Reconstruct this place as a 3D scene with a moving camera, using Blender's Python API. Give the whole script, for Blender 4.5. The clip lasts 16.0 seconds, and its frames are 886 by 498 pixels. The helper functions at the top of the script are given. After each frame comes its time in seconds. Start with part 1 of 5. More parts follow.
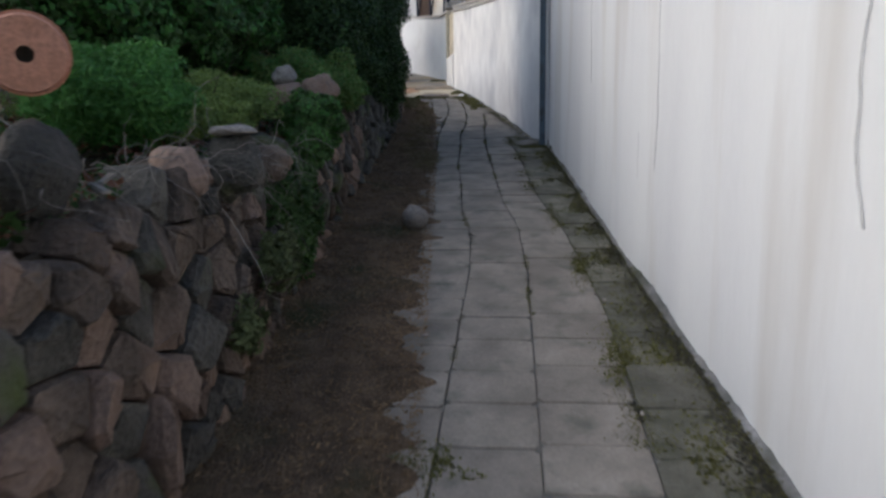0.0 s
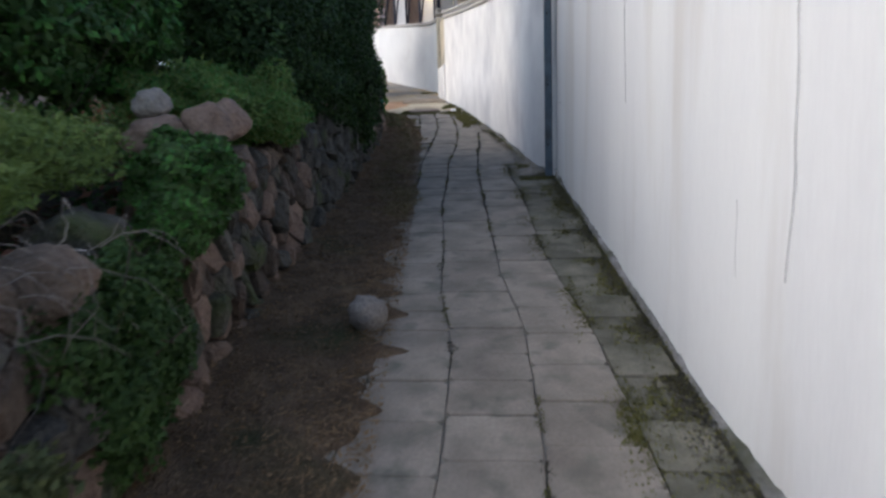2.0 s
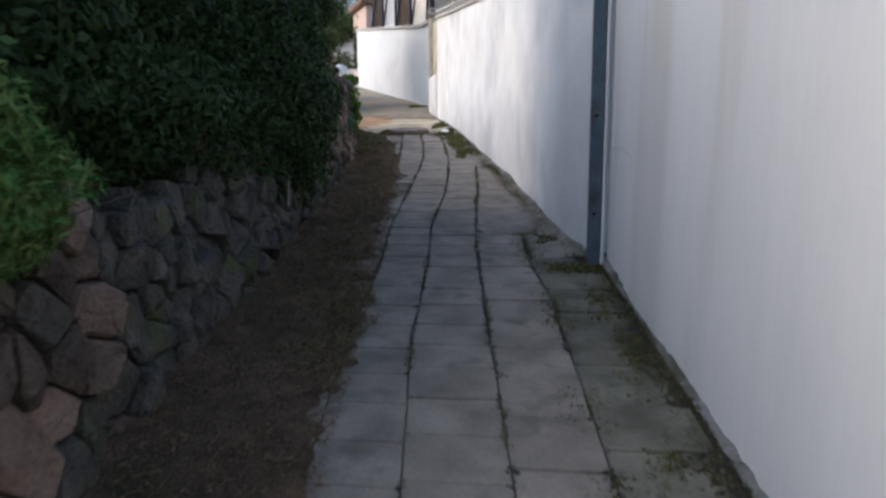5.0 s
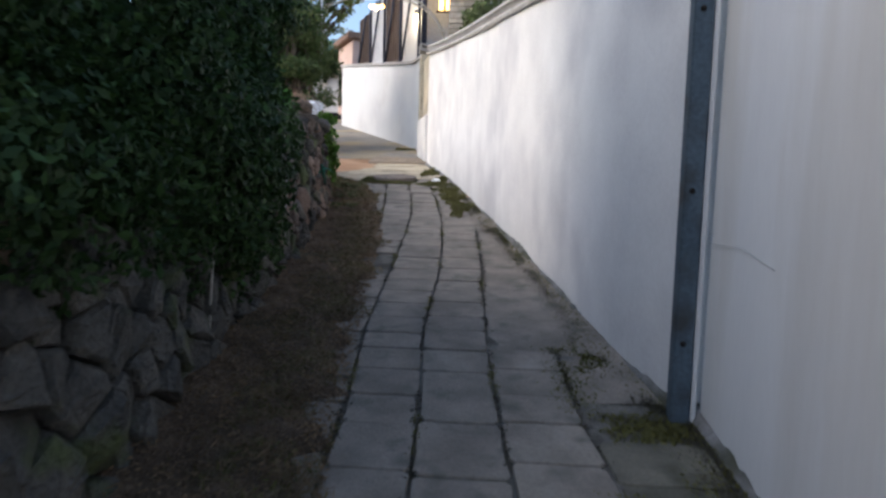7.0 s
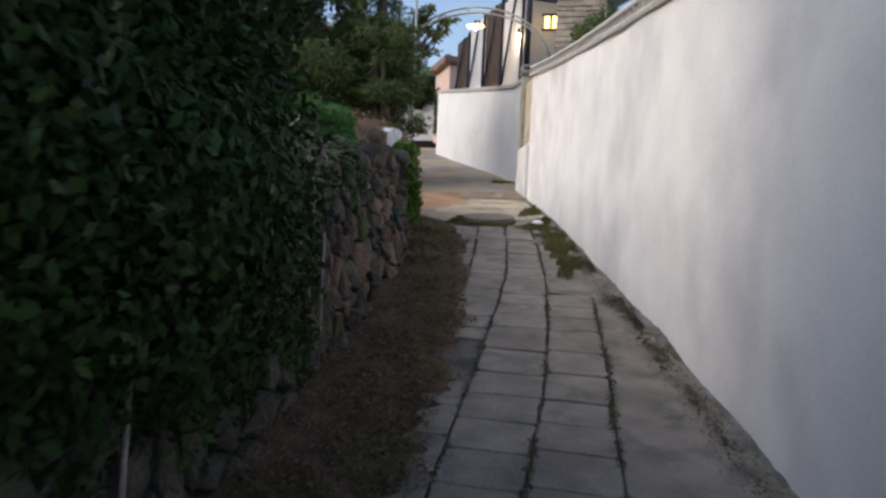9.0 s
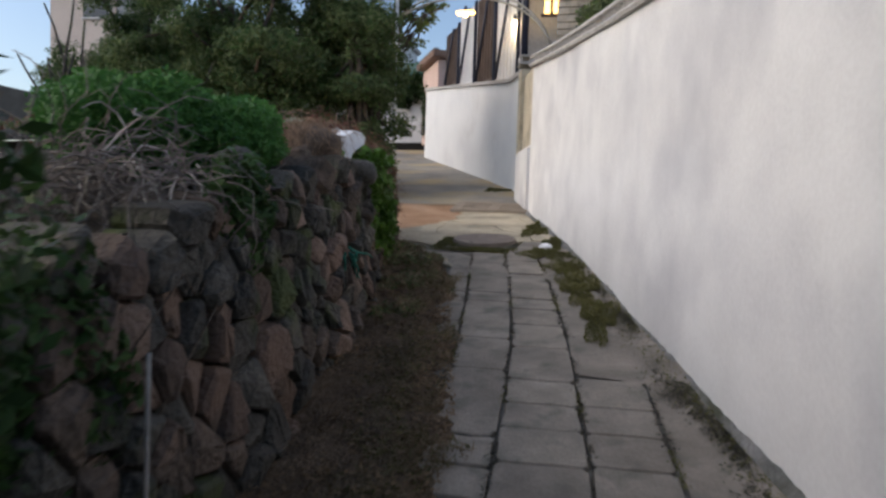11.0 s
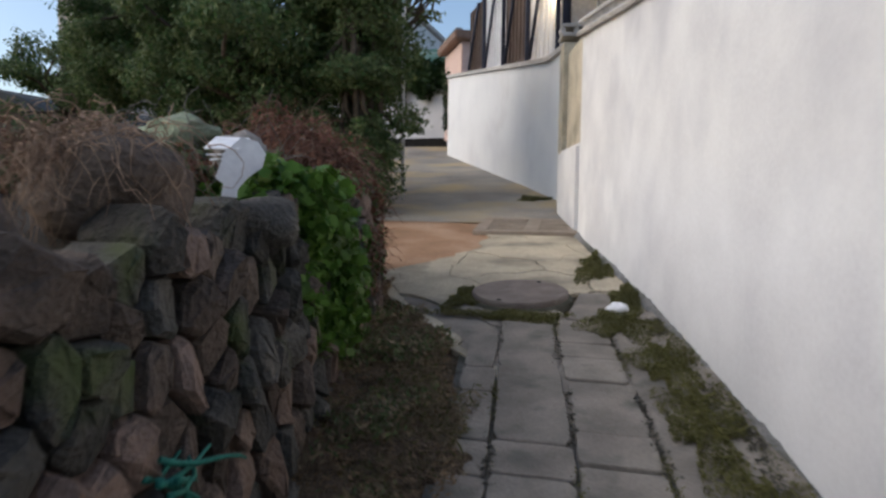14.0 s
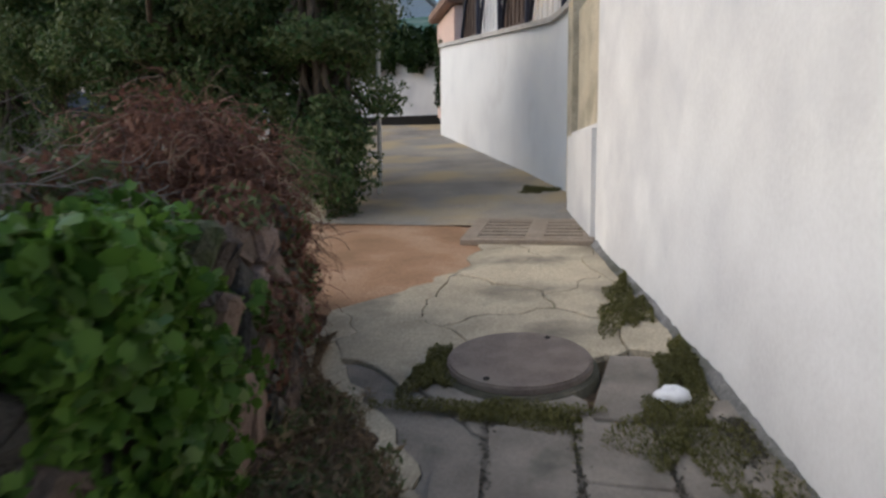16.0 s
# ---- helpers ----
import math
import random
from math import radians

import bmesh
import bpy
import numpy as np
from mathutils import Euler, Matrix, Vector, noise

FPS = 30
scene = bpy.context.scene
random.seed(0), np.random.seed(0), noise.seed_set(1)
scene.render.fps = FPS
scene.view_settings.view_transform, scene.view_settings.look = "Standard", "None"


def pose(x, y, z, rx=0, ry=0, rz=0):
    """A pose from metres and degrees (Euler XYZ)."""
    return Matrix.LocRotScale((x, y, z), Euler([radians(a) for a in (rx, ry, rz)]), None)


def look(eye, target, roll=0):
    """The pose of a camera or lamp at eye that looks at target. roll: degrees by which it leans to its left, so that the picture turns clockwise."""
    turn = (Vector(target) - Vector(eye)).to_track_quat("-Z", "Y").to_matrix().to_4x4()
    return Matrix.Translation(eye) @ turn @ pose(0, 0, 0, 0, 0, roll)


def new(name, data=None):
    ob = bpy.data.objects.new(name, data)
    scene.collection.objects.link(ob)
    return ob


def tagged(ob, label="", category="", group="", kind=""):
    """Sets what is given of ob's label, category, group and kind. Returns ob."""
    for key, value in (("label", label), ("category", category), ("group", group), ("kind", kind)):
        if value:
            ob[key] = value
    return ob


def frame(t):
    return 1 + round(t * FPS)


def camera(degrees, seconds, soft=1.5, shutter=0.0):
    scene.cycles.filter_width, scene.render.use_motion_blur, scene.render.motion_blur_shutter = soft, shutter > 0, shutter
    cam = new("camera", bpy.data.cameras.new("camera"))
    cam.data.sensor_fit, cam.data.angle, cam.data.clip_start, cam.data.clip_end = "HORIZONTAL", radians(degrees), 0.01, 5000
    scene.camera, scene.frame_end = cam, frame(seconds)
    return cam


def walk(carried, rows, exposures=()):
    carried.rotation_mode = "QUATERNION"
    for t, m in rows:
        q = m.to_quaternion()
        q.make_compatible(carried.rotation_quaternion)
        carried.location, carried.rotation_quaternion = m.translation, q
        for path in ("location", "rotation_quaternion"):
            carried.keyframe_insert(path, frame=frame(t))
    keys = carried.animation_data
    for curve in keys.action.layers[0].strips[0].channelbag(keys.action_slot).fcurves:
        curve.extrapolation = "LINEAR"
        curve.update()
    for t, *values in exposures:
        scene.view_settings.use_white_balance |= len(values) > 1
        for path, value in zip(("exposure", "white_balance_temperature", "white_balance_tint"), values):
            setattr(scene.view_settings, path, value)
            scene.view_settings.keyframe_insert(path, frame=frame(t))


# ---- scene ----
cam = camera(65.9, 16.0, soft=2.6, shutter=0.5)
METRES, EYE, TILT, LEAN, TURN = 14.5, 1.48, 0.0, 0.0, 6.1
ROWS = [
    (0.0, 0.0, 0.0, 0.0, -0.17, -10.05, 0.96),
    (0.5, 0.0011, 0.0325, 0.0019, -0.12, -9.35, 1.05),
    (1.0, 0.0082, 0.0628, 0.0079, 0.72, -10.03, 0.86),
    (1.5, 0.0087, 0.0977, 0.0097, -0.0, -8.84, 1.54),
    (2.0, 0.0132, 0.1308, 0.0137, -0.28, -9.29, 1.97),
    (2.5, 0.0181, 0.1656, 0.0168, -0.21, -10.44, 1.62),
    (3.0, 0.0178, 0.1987, 0.0218, -0.09, -10.97, 1.06),
    (3.5, 0.0215, 0.232, 0.0262, 0.61, -10.55, 0.38),
    (6.0, 0.0147, 0.3964, 0.0413, -1.67, -8.13, 0.27),
    (6.5, 0.0135, 0.4227, 0.0439, -1.72, -8.49, 0.34),
    (7.0, 0.0165, 0.4516, 0.0491, -2.07, -5.4, -1.59),
    (7.5, 0.0164, 0.4794, 0.0523, -2.02, -6.02, -1.88),
    (8.0, 0.0204, 0.5057, 0.0565, -0.68, -5.91, -2.37),
    (8.5, 0.0192, 0.5363, 0.0596, 6.06, -3.46, -2.71),
    (11.0, 0.0084, 0.6918, 0.0778, 5.51, -3.39, -1.82),
    (11.5, 0.0109, 0.7207, 0.0828, 6.04, -3.3, -1.91),
    (12.0, 0.0102, 0.7503, 0.0866, 6.61, -2.03, -1.26),
    (12.5, 0.0123, 0.7818, 0.0911, 7.22, -2.47, -2.0),
    (13.0, 0.0068, 0.8126, 0.0946, 7.65, -3.14, -1.55),
    (13.5, 0.0088, 0.8388, 0.098, 8.05, -3.8, -1.38),
    (14.0, 0.0003, 0.8699, 0.1003, 8.2, -4.08, -0.77),
    (14.5, -0.0004, 0.897, 0.1027, 9.01, -4.44, -0.25),
    (15.0, -0.0028, 0.926, 0.1076, 9.13, -4.69, -0.34),
    (15.5, -0.0055, 0.9571, 0.1114, 8.5, -5.75, -0.1),
    (16.0, -0.0011, 0.9864, 0.1157, 8.53, -6.2, 0.38),
]
EXPOSURES = [(0, 0.38, 6000, 9), (0.5, 0.58, 6000, 9), (2.5, 0.68, 6000, 10), (3.5, 0.66, 6000, 10), (6, 0.88, 6050, 11), (7, 0.85, 6100, 11), (8.5, 0.6, 6350, 12), (11, 0.32, 6250, 11), (12.5, -0.02, 6200, 10), (13.5, 0.1, 6200, 10), (14.2, 0.36, 6150, 10), (16, 0.28, 6200, 9)]
walk(cam, [(t, pose(0, 0, EYE, TILT, LEAN, TURN) @ pose(METRES * x, METRES * y, METRES * z, 90 + pitch, roll, yaw)) for t, x, y, z, yaw, pitch, roll in ROWS], EXPOSURES)

# ---- light ----
world = bpy.data.worlds.new("sky")
scene.world = world
world.use_nodes = True
wn = world.node_tree.nodes
sky = wn.new("ShaderNodeTexSky")
sky.sky_type, sky.sun_disc = "NISHITA", False
sky.sun_elevation, sky.sun_rotation = radians(30), radians(-109)
sky.air_density, sky.dust_density, sky.ozone_density = 1.0, 2.0, 1.0
wn["Background"].inputs["Strength"].default_value = 0.15
world.node_tree.links.new(sky.outputs["Color"], wn["Background"].inputs["Color"])

sun_data = bpy.data.lights.new("sun", "SUN")
sun_data.energy, sun_data.angle, sun_data.color = 0.72, radians(50), (1.0, 0.95, 0.9)
sun = new("sun", sun_data)
sun.matrix_world = look((-20, -7, 20), (0, 0, 0))


# ---- shapes of the plan ----
def lerp_table(table, y):
    for (a, va), (b, vb) in zip(table, table[1:]):
        if y <= b:
            k = max(0.0, (y - a) / (b - a))
            return va + (vb - va) * k
    return table[-1][1]


def ground(y):
    """Height of the alley's floor: a steady climb, steeper past the drain, level far off."""
    y = max(-12.0, min(34.0, y))
    return 0.129 * y + max(0.0, y - 20.5) * 0.034


WALL_LINE = [(-9, 1.08), (0, 0.95), (2.3, 0.9), (4.5, 0.75), (6.6, 0.62), (9.42, 0.45)]
WALL_LINE_FAR = [(9.52, 0.37), (10.2, 0.22), (11, 0.09), (12, -0.08), (14.2, -0.48), (16, -0.82), (18, -1.25), (20.05, -1.76)]
WALL_ALL = WALL_LINE + WALL_LINE_FAR
STONE_LINE = [(-9, -0.9), (0, -1.05), (2.2, -1.15), (3.3, -1.28), (4.7, -1.43), (6.6, -1.6), (9.2, -1.78), (12, -2.05), (14.4, -2.4), (15.7, -2.7), (18.2, -3.1)]
STONE_TOP = [(-9, 1.0), (1.5, 1.0), (3.2, 0.98), (4.2, 0.72), (5.0, 0.9), (6.2, 0.86), (8, 0.88), (10.5, 1.0), (12, 1.1), (14, 1.08), (15.5, 0.95), (18.2, 0.75)]
TILE_LINE = [(-9, -0.5), (2, -0.6), (5, -0.72), (8, -0.92), (10.9, -1.2), (13.6, -1.58), (15.2, -1.78), (16.9, -2.0)]
DIRT_EDGE = [(-9, -0.2), (2, -0.33), (5, -0.63), (6.5, -0.78), (8.6, -0.99), (10.5, -1.22), (13, -1.5), (15.4, -2.0), (16.3, -2.28), (16.8, -2.6), (17.1, -2.95), (18, -3.3)]


# joints of the slab columns, from the soil side to the wall side
JOINTS = [
    [(12.3, -1.55), (13.67, -1.62), (14.6, -1.73), (15.4, -1.83), (16.4, -1.98), (17, -2.05)],
    [(-3, -0.66), (5, -0.68), (6.8, -0.87), (8.3, -1.0), (9.5, -1.07), (10.4, -1.16), (11.7, -1.21), (13.07, -1.27), (14.14, -1.34), (15.38, -1.49), (17, -1.73)],
    [(-3, -0.28), (4.3, -0.29), (5.15, -0.33), (5.87, -0.46), (6.8, -0.53), (8.17, -0.68), (9.3, -0.73), (10.5, -0.83), (11.8, -0.83), (12.76, -0.89), (14.2, -1.01), (15.5, -1.18), (17, -1.42)],
    [(-3, 0.14), (4.3, 0.08), (5.4, 0.02), (6.1, -0.1), (8.2, -0.29), (9.8, -0.43), (11.3, -0.5), (12.0, -0.51), (13.6, -0.61)],
    [(-3, 0.5), (3.7, 0.49), (5.3, 0.37), (6.7, 0.17), (8.7, 0.05), (9.3, -0.04), (10.2, -0.09)],
]


def joint_x(k, y):
    return lerp_table(JOINTS[k], y)


def wall_x(y):
    return lerp_table(WALL_ALL, y)


def stone_x(y):
    return lerp_table(STONE_LINE, y)


def stone_h(y):
    return lerp_table(STONE_TOP, y)


def tile_x(y):
    return lerp_table(TILE_LINE, y)


def dirt_x(y):
    return lerp_table(DIRT_EDGE, y)


# ---- materials ----
def mat(name, ramp, scale=6.0, rough=0.85, bump=0.3, fine=60.0, metal=0.0, vary=0.0, island=0.0, stain=None, stain_scale=1.5, stain_at=(0.5, 0.65), stretch=(1, 1, 1), specular=0.3, bump_dist=0.02, grain=0.55):
    """A surface with two scales of variation: ramp colours by noise, fine grain in colour and relief, and optional stains of a second colour."""
    m = bpy.data.materials.new(name)
    m.use_nodes = True
    nt = m.node_tree
    n, l = nt.nodes, nt.links
    b = n["Principled BSDF"]
    b.inputs["Roughness"].default_value, b.inputs["Metallic"].default_value = rough, metal
    b.inputs["Specular IOR Level"].default_value = specular
    tc, mp = n.new("ShaderNodeTexCoord"), n.new("ShaderNodeMapping")
    geo = n.new("ShaderNodeNewGeometry")
    mp.inputs["Scale"].default_value = stretch
    l.new(geo.outputs["Position"], mp.inputs["Vector"])
    big, small = n.new("ShaderNodeTexNoise"), n.new("ShaderNodeTexNoise")
    big.inputs["Scale"].default_value, big.inputs["Detail"].default_value = scale, 6
    small.inputs["Scale"].default_value, small.inputs["Detail"].default_value = fine, 4
    for t in (big, small):
        l.new(mp.outputs["Vector"], t.inputs["Vector"])
    r = n.new("ShaderNodeValToRGB")
    els = r.color_ramp.elements
    while len(els) < len(ramp):
        els.new(0.5)
    for i, (e, c) in enumerate(zip(els, ramp)):
        e.position, e.color = 0.3 + 0.4 * i / max(1, len(ramp) - 1), (*c, 1)
    l.new(big.outputs["Fac"], r.inputs["Fac"])
    out = r.outputs["Color"]
    g = n.new("ShaderNodeMixRGB")
    g.blend_type, g.inputs["Fac"].default_value = "OVERLAY", grain
    l.new(out, g.inputs["Color1"])
    l.new(small.outputs["Fac"], g.inputs["Color2"])
    out = g.outputs["Color"]
    if stain:
        s, sr, sm = n.new("ShaderNodeTexNoise"), n.new("ShaderNodeMapRange"), n.new("ShaderNodeMixRGB")
        s.inputs["Scale"].default_value, s.inputs["Detail"].default_value = stain_scale, 8
        l.new(mp.outputs["Vector"], s.inputs["Vector"])
        sr.inputs["From Min"].default_value, sr.inputs["From Max"].default_value = stain_at
        l.new(s.outputs["Fac"], sr.inputs["Value"])
        l.new(sr.outputs["Result"], sm.inputs["Fac"])
        l.new(out, sm.inputs["Color1"])
        sm.inputs["Color2"].default_value = (*stain, 1)
        out = sm.outputs["Color"]
    if vary or island:
        h, v = n.new("ShaderNodeHueSaturation"), n.new("ShaderNodeMapRange")
        if island:
            l.new(geo.outputs["Random Per Island"], v.inputs["Value"])
        else:
            oi = n.new("ShaderNodeObjectInfo")
            l.new(oi.outputs["Random"], v.inputs["Value"])
        k = vary or island
        v.inputs["To Min"].default_value, v.inputs["To Max"].default_value = 1 - k, 1 + k
        l.new(v.outputs["Result"], h.inputs["Value"])
        l.new(out, h.inputs["Color"])
        out = h.outputs["Color"]
    l.new(out, b.inputs["Base Color"])
    if bump:
        bp = n.new("ShaderNodeBump")
        bp.inputs["Strength"].default_value, bp.inputs["Distance"].default_value = bump, bump_dist
        add = n.new("ShaderNodeMath")
        l.new(big.outputs["Fac"], add.inputs[0])
        l.new(small.outputs["Fac"], add.inputs[1])
        l.new(add.outputs["Value"], bp.inputs["Height"])
        l.new(bp.outputs["Normal"], b.inputs["Normal"])
    return m


def leaf_mat(name, dark, light, rough=0.5, trans=0.25):
    m = bpy.data.materials.new(name)
    m.use_nodes = True
    n, l = m.node_tree.nodes, m.node_tree.links
    b, o = n["Principled BSDF"], n["Material Output"]
    geo, r = n.new("ShaderNodeNewGeometry"), n.new("ShaderNodeValToRGB")
    r.color_ramp.elements[0].color, r.color_ramp.elements[1].color = (*dark, 1), (*light, 1)
    pn, ad = n.new("ShaderNodeTexNoise"), n.new("ShaderNodeMath")
    pn.inputs["Scale"].default_value = 2.5
    l.new(geo.outputs["Position"], pn.inputs["Vector"])
    ad.operation = "MULTIPLY"
    l.new(pn.outputs["Fac"], ad.inputs[0])
    ad2 = n.new("ShaderNodeMath")
    ad2.inputs[1].default_value = 0.75
    l.new(geo.outputs["Random Per Island"], ad2.inputs[0])
    l.new(ad2.outputs["Value"], ad.inputs[1])
    l.new(ad.outputs["Value"], r.inputs["Fac"])
    b.inputs["Roughness"].default_value = rough
    b.inputs["Specular IOR Level"].default_value = 0.16
    l.new(r.outputs["Color"], b.inputs["Base Color"])
    t, mx = n.new("ShaderNodeBsdfTranslucent"), n.new("ShaderNodeMixShader")
    l.new(r.outputs["Color"], t.inputs["Color"])
    mx.inputs["Fac"].default_value = trans
    l.new(b.outputs["BSDF"], mx.inputs[1])
    l.new(t.outputs["BSDF"], mx.inputs[2])
    l.new(mx.outputs["Shader"], o.inputs["Surface"])
    return m


def glow_mat(name, colour, strength):
    m = bpy.data.materials.new(name)
    m.use_nodes = True
    b = m.node_tree.nodes["Principled BSDF"]
    b.inputs["Base Color"].default_value = (*colour, 1)
    b.inputs["Emission Color"].default_value, b.inputs["Emission Strength"].default_value = (*colour, 1), strength
    return m


M_PLASTER = mat("white_wall_paint", [(0.66, 0.66, 0.67), (0.74, 0.74, 0.74), (0.78, 0.78, 0.77)], 1.3, 0.8, 0.1, 90, grain=0.15, stain=(0.5, 0.46, 0.4), stain_scale=2.2, stain_at=(0.52, 0.85), stretch=(1, 1, 0.12))
M_PLASTER_FAR = mat("white_wall_paint_rough", [(0.62, 0.61, 0.61), (0.7, 0.69, 0.68), (0.76, 0.75, 0.74)], 1.8, 0.85, 0.08, 45, grain=0.2, stain=(0.46, 0.46, 0.48), stain_scale=0.8, stain_at=(0.5, 0.72))
M_PLASTER_CLEAN = mat("fresh_white_wall_paint", [(0.74, 0.74, 0.74), (0.8, 0.8, 0.79), (0.83, 0.83, 0.82)], 1.2, 0.8, 0.12, 60, grain=0.12, stain=(0.62, 0.6, 0.58), stain_scale=1.0, stain_at=(0.58, 0.85))
M_CAP = mat("coping_concrete", [(0.4, 0.38, 0.36), (0.55, 0.53, 0.5)], 5, 0.9, 0.4, 60)
M_BEIGE = mat("beige_pillar_paint", [(0.5, 0.44, 0.32), (0.6, 0.53, 0.4)], 3, 0.8, 0.3, 60, stain=(0.35, 0.31, 0.23), stain_scale=2)
M_STEEL = mat("blue_grey_steel_paint", [(0.05, 0.075, 0.1), (0.08, 0.11, 0.14)], 4, 0.6, 0.2, 50, stain=(0.04, 0.045, 0.05), stain_scale=5)
M_TILE = mat("concrete_slab", [(0.163, 0.142, 0.119), (0.226, 0.2, 0.167), (0.286, 0.251, 0.212)], 4, 0.85, 0.35, 60, vary=0.08, grain=0.25, stain=(0.13, 0.122, 0.1), stain_scale=6, stain_at=(0.54, 0.72))
M_TILE_MOSS = mat("mossy_concrete_slab", [(0.095, 0.092, 0.07), (0.14, 0.13, 0.102), (0.18, 0.166, 0.13)], 4, 0.9, 0.45, 60, vary=0.16, grain=0.3, stain=(0.085, 0.084, 0.06), stain_scale=6, stain_at=(0.45, 0.65))
M_BED = mat("dirty_mortar", [(0.12, 0.112, 0.1), (0.17, 0.16, 0.14)], 9, 0.95, 0.5, 70, stain=(0.05, 0.05, 0.035), stain_scale=4)
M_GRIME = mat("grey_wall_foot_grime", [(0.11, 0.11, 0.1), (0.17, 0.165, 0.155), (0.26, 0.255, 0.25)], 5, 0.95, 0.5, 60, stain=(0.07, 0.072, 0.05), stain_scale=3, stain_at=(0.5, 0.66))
M_CONC = mat("cracked_concrete", [(0.3194, 0.279, 0.2015), (0.4258, 0.3683, 0.2688), (0.4968, 0.4352, 0.3168)], 2.5, 0.9, 0.4, 60, vary=0.08, stain=(0.16, 0.145, 0.115), stain_scale=1.8, stain_at=(0.52, 0.7))
M_CONC_ROAD = mat("worn_concrete_road", [(0.1874, 0.1733, 0.1546), (0.2867, 0.2625, 0.227), (0.419, 0.357, 0.2608)], 0.9, 0.9, 0.4, 60, stain=(0.42, 0.33, 0.2), stain_scale=0.7, stain_at=(0.48, 0.6))
M_RUST = mat("orange_worn_paint", [(0.26, 0.155, 0.085), (0.34, 0.2, 0.115), (0.42, 0.28, 0.18)], 2.0, 0.9, 0.3, 60)
M_DIRT = mat("leaf_littered_soil", [(0.08, 0.057, 0.036), (0.135, 0.094, 0.06), (0.2, 0.14, 0.088)], 7, 0.95, 1.0, 70, stain=(0.05, 0.055, 0.022), stain_scale=1.6, stain_at=(0.55, 0.7), bump_dist=0.05)
M_SOIL = mat("garden_soil", [(0.035, 0.028, 0.02), (0.07, 0.055, 0.04)], 5, 0.95, 0.8, 50)
M_STONE = mat("field_stone", [(0.0585, 0.0446, 0.0342), (0.1026, 0.0781, 0.0602), (0.1465, 0.1071, 0.0804)], 5, 0.85, 0.8, 45, vary=0.35, stain=(0.2, 0.135, 0.1), stain_scale=1.3, stain_at=(0.5, 0.62), bump_dist=0.03)
M_STONE_DARK = mat("grey_basalt_stone", [(0.0455, 0.0421, 0.0368), (0.0741, 0.0685, 0.0575), (0.1139, 0.1, 0.0829)], 6, 0.85, 0.8, 50, vary=0.3, stain=(0.07, 0.085, 0.03), stain_scale=2.5, stain_at=(0.56, 0.68), bump_dist=0.03)
M_STONE_PALE = mat("pale_stone", [(0.2312, 0.204, 0.1836), (0.306, 0.272, 0.238)], 8, 0.85, 0.7, 50, vary=0.2)
M_STONE_PINK = mat("pinkish_stone", [(0.1666, 0.113, 0.0833), (0.2261, 0.1606, 0.1249)], 7, 0.85, 0.7, 50, vary=0.2)
M_IRON = mat("manhole_iron", [(0.1502, 0.121, 0.1045), (0.2195, 0.1815, 0.1568)], 6, 0.75, 0.5, 90, stain=(0.22, 0.19, 0.16), stain_scale=6, metal=0.2)
M_GRATE = mat("rusty_grate_concrete", [(0.26, 0.21, 0.16), (0.34, 0.28, 0.22)], 6, 0.85, 0.4, 70)
M_DARK = mat("near_black", [(0.012, 0.011, 0.01), (0.02, 0.018, 0.016)], 6, 0.95, 0.2)
M_TERRA = mat("terracotta", [(0.38, 0.17, 0.1), (0.47, 0.23, 0.15)], 9, 0.8, 0.3, 80)
M_PLASTIC = mat("white_plastic_sheet", [(0.7, 0.7, 0.72), (0.8, 0.8, 0.8)], 9, 0.5, 0.2, 40)
M_GREEN_NET = mat("green_netting", [(0.02, 0.14, 0.1), (0.04, 0.22, 0.16)], 12, 0.7, 0.4, 90)
M_PALE_NET = mat("pale_green_netting", [(0.2, 0.23, 0.14), (0.34, 0.37, 0.25)], 14, 0.85, 0.8, 70, stain=(0.1, 0.1, 0.06), stain_scale=7, stretch=(1, 0.3, 1))
M_TWIG = mat("dry_grey_twig", [(0.14, 0.119, 0.105), (0.231, 0.203, 0.182)], 14, 0.9, 0.2, 60, island=0.25)
M_TWIG_PALE = mat("bleached_stem", [(0.315, 0.287, 0.252), (0.42, 0.392, 0.35)], 14, 0.85, 0.2, 60, island=0.2)
M_VINE_BROWN = mat("dead_brown_vine", [(0.13, 0.062, 0.042), (0.26, 0.135, 0.095)], 14, 0.9, 0.2, 60, island=0.35)
M_STRAW = mat("dry_straw", [(0.2, 0.13, 0.085), (0.33, 0.23, 0.16)], 10, 0.9, 0.2, 60, island=0.3)
M_BARK = mat("bark", [(0.06, 0.045, 0.032), (0.12, 0.095, 0.07)], 9, 0.95, 0.9, 50, stretch=(1, 1, 0.3), bump_dist=0.04)
M_PINK = mat("pink_house_paint", [(0.62, 0.45, 0.38), (0.68, 0.51, 0.44)], 1.5, 0.85, 0.2, 60)
M_BRICK = mat("brown_brick", [(0.24, 0.15, 0.11), (0.33, 0.22, 0.17)], 6, 0.85, 0.4, 50, vary=0.2)
M_BROWN = mat("brown_slatted_panel", [(0.085, 0.06, 0.048), (0.12, 0.085, 0.068)], 4, 0.7, 0.3, 50)
M_WHITE_PANEL = mat("white_corrugated_panel", [(0.62, 0.62, 0.63), (0.72, 0.72, 0.72)], 3, 0.6, 0.2, 50)
M_NAVY = mat("dark_navy_strut", [(0.02, 0.024, 0.045), (0.035, 0.04, 0.065)], 5, 0.5, 0.1)
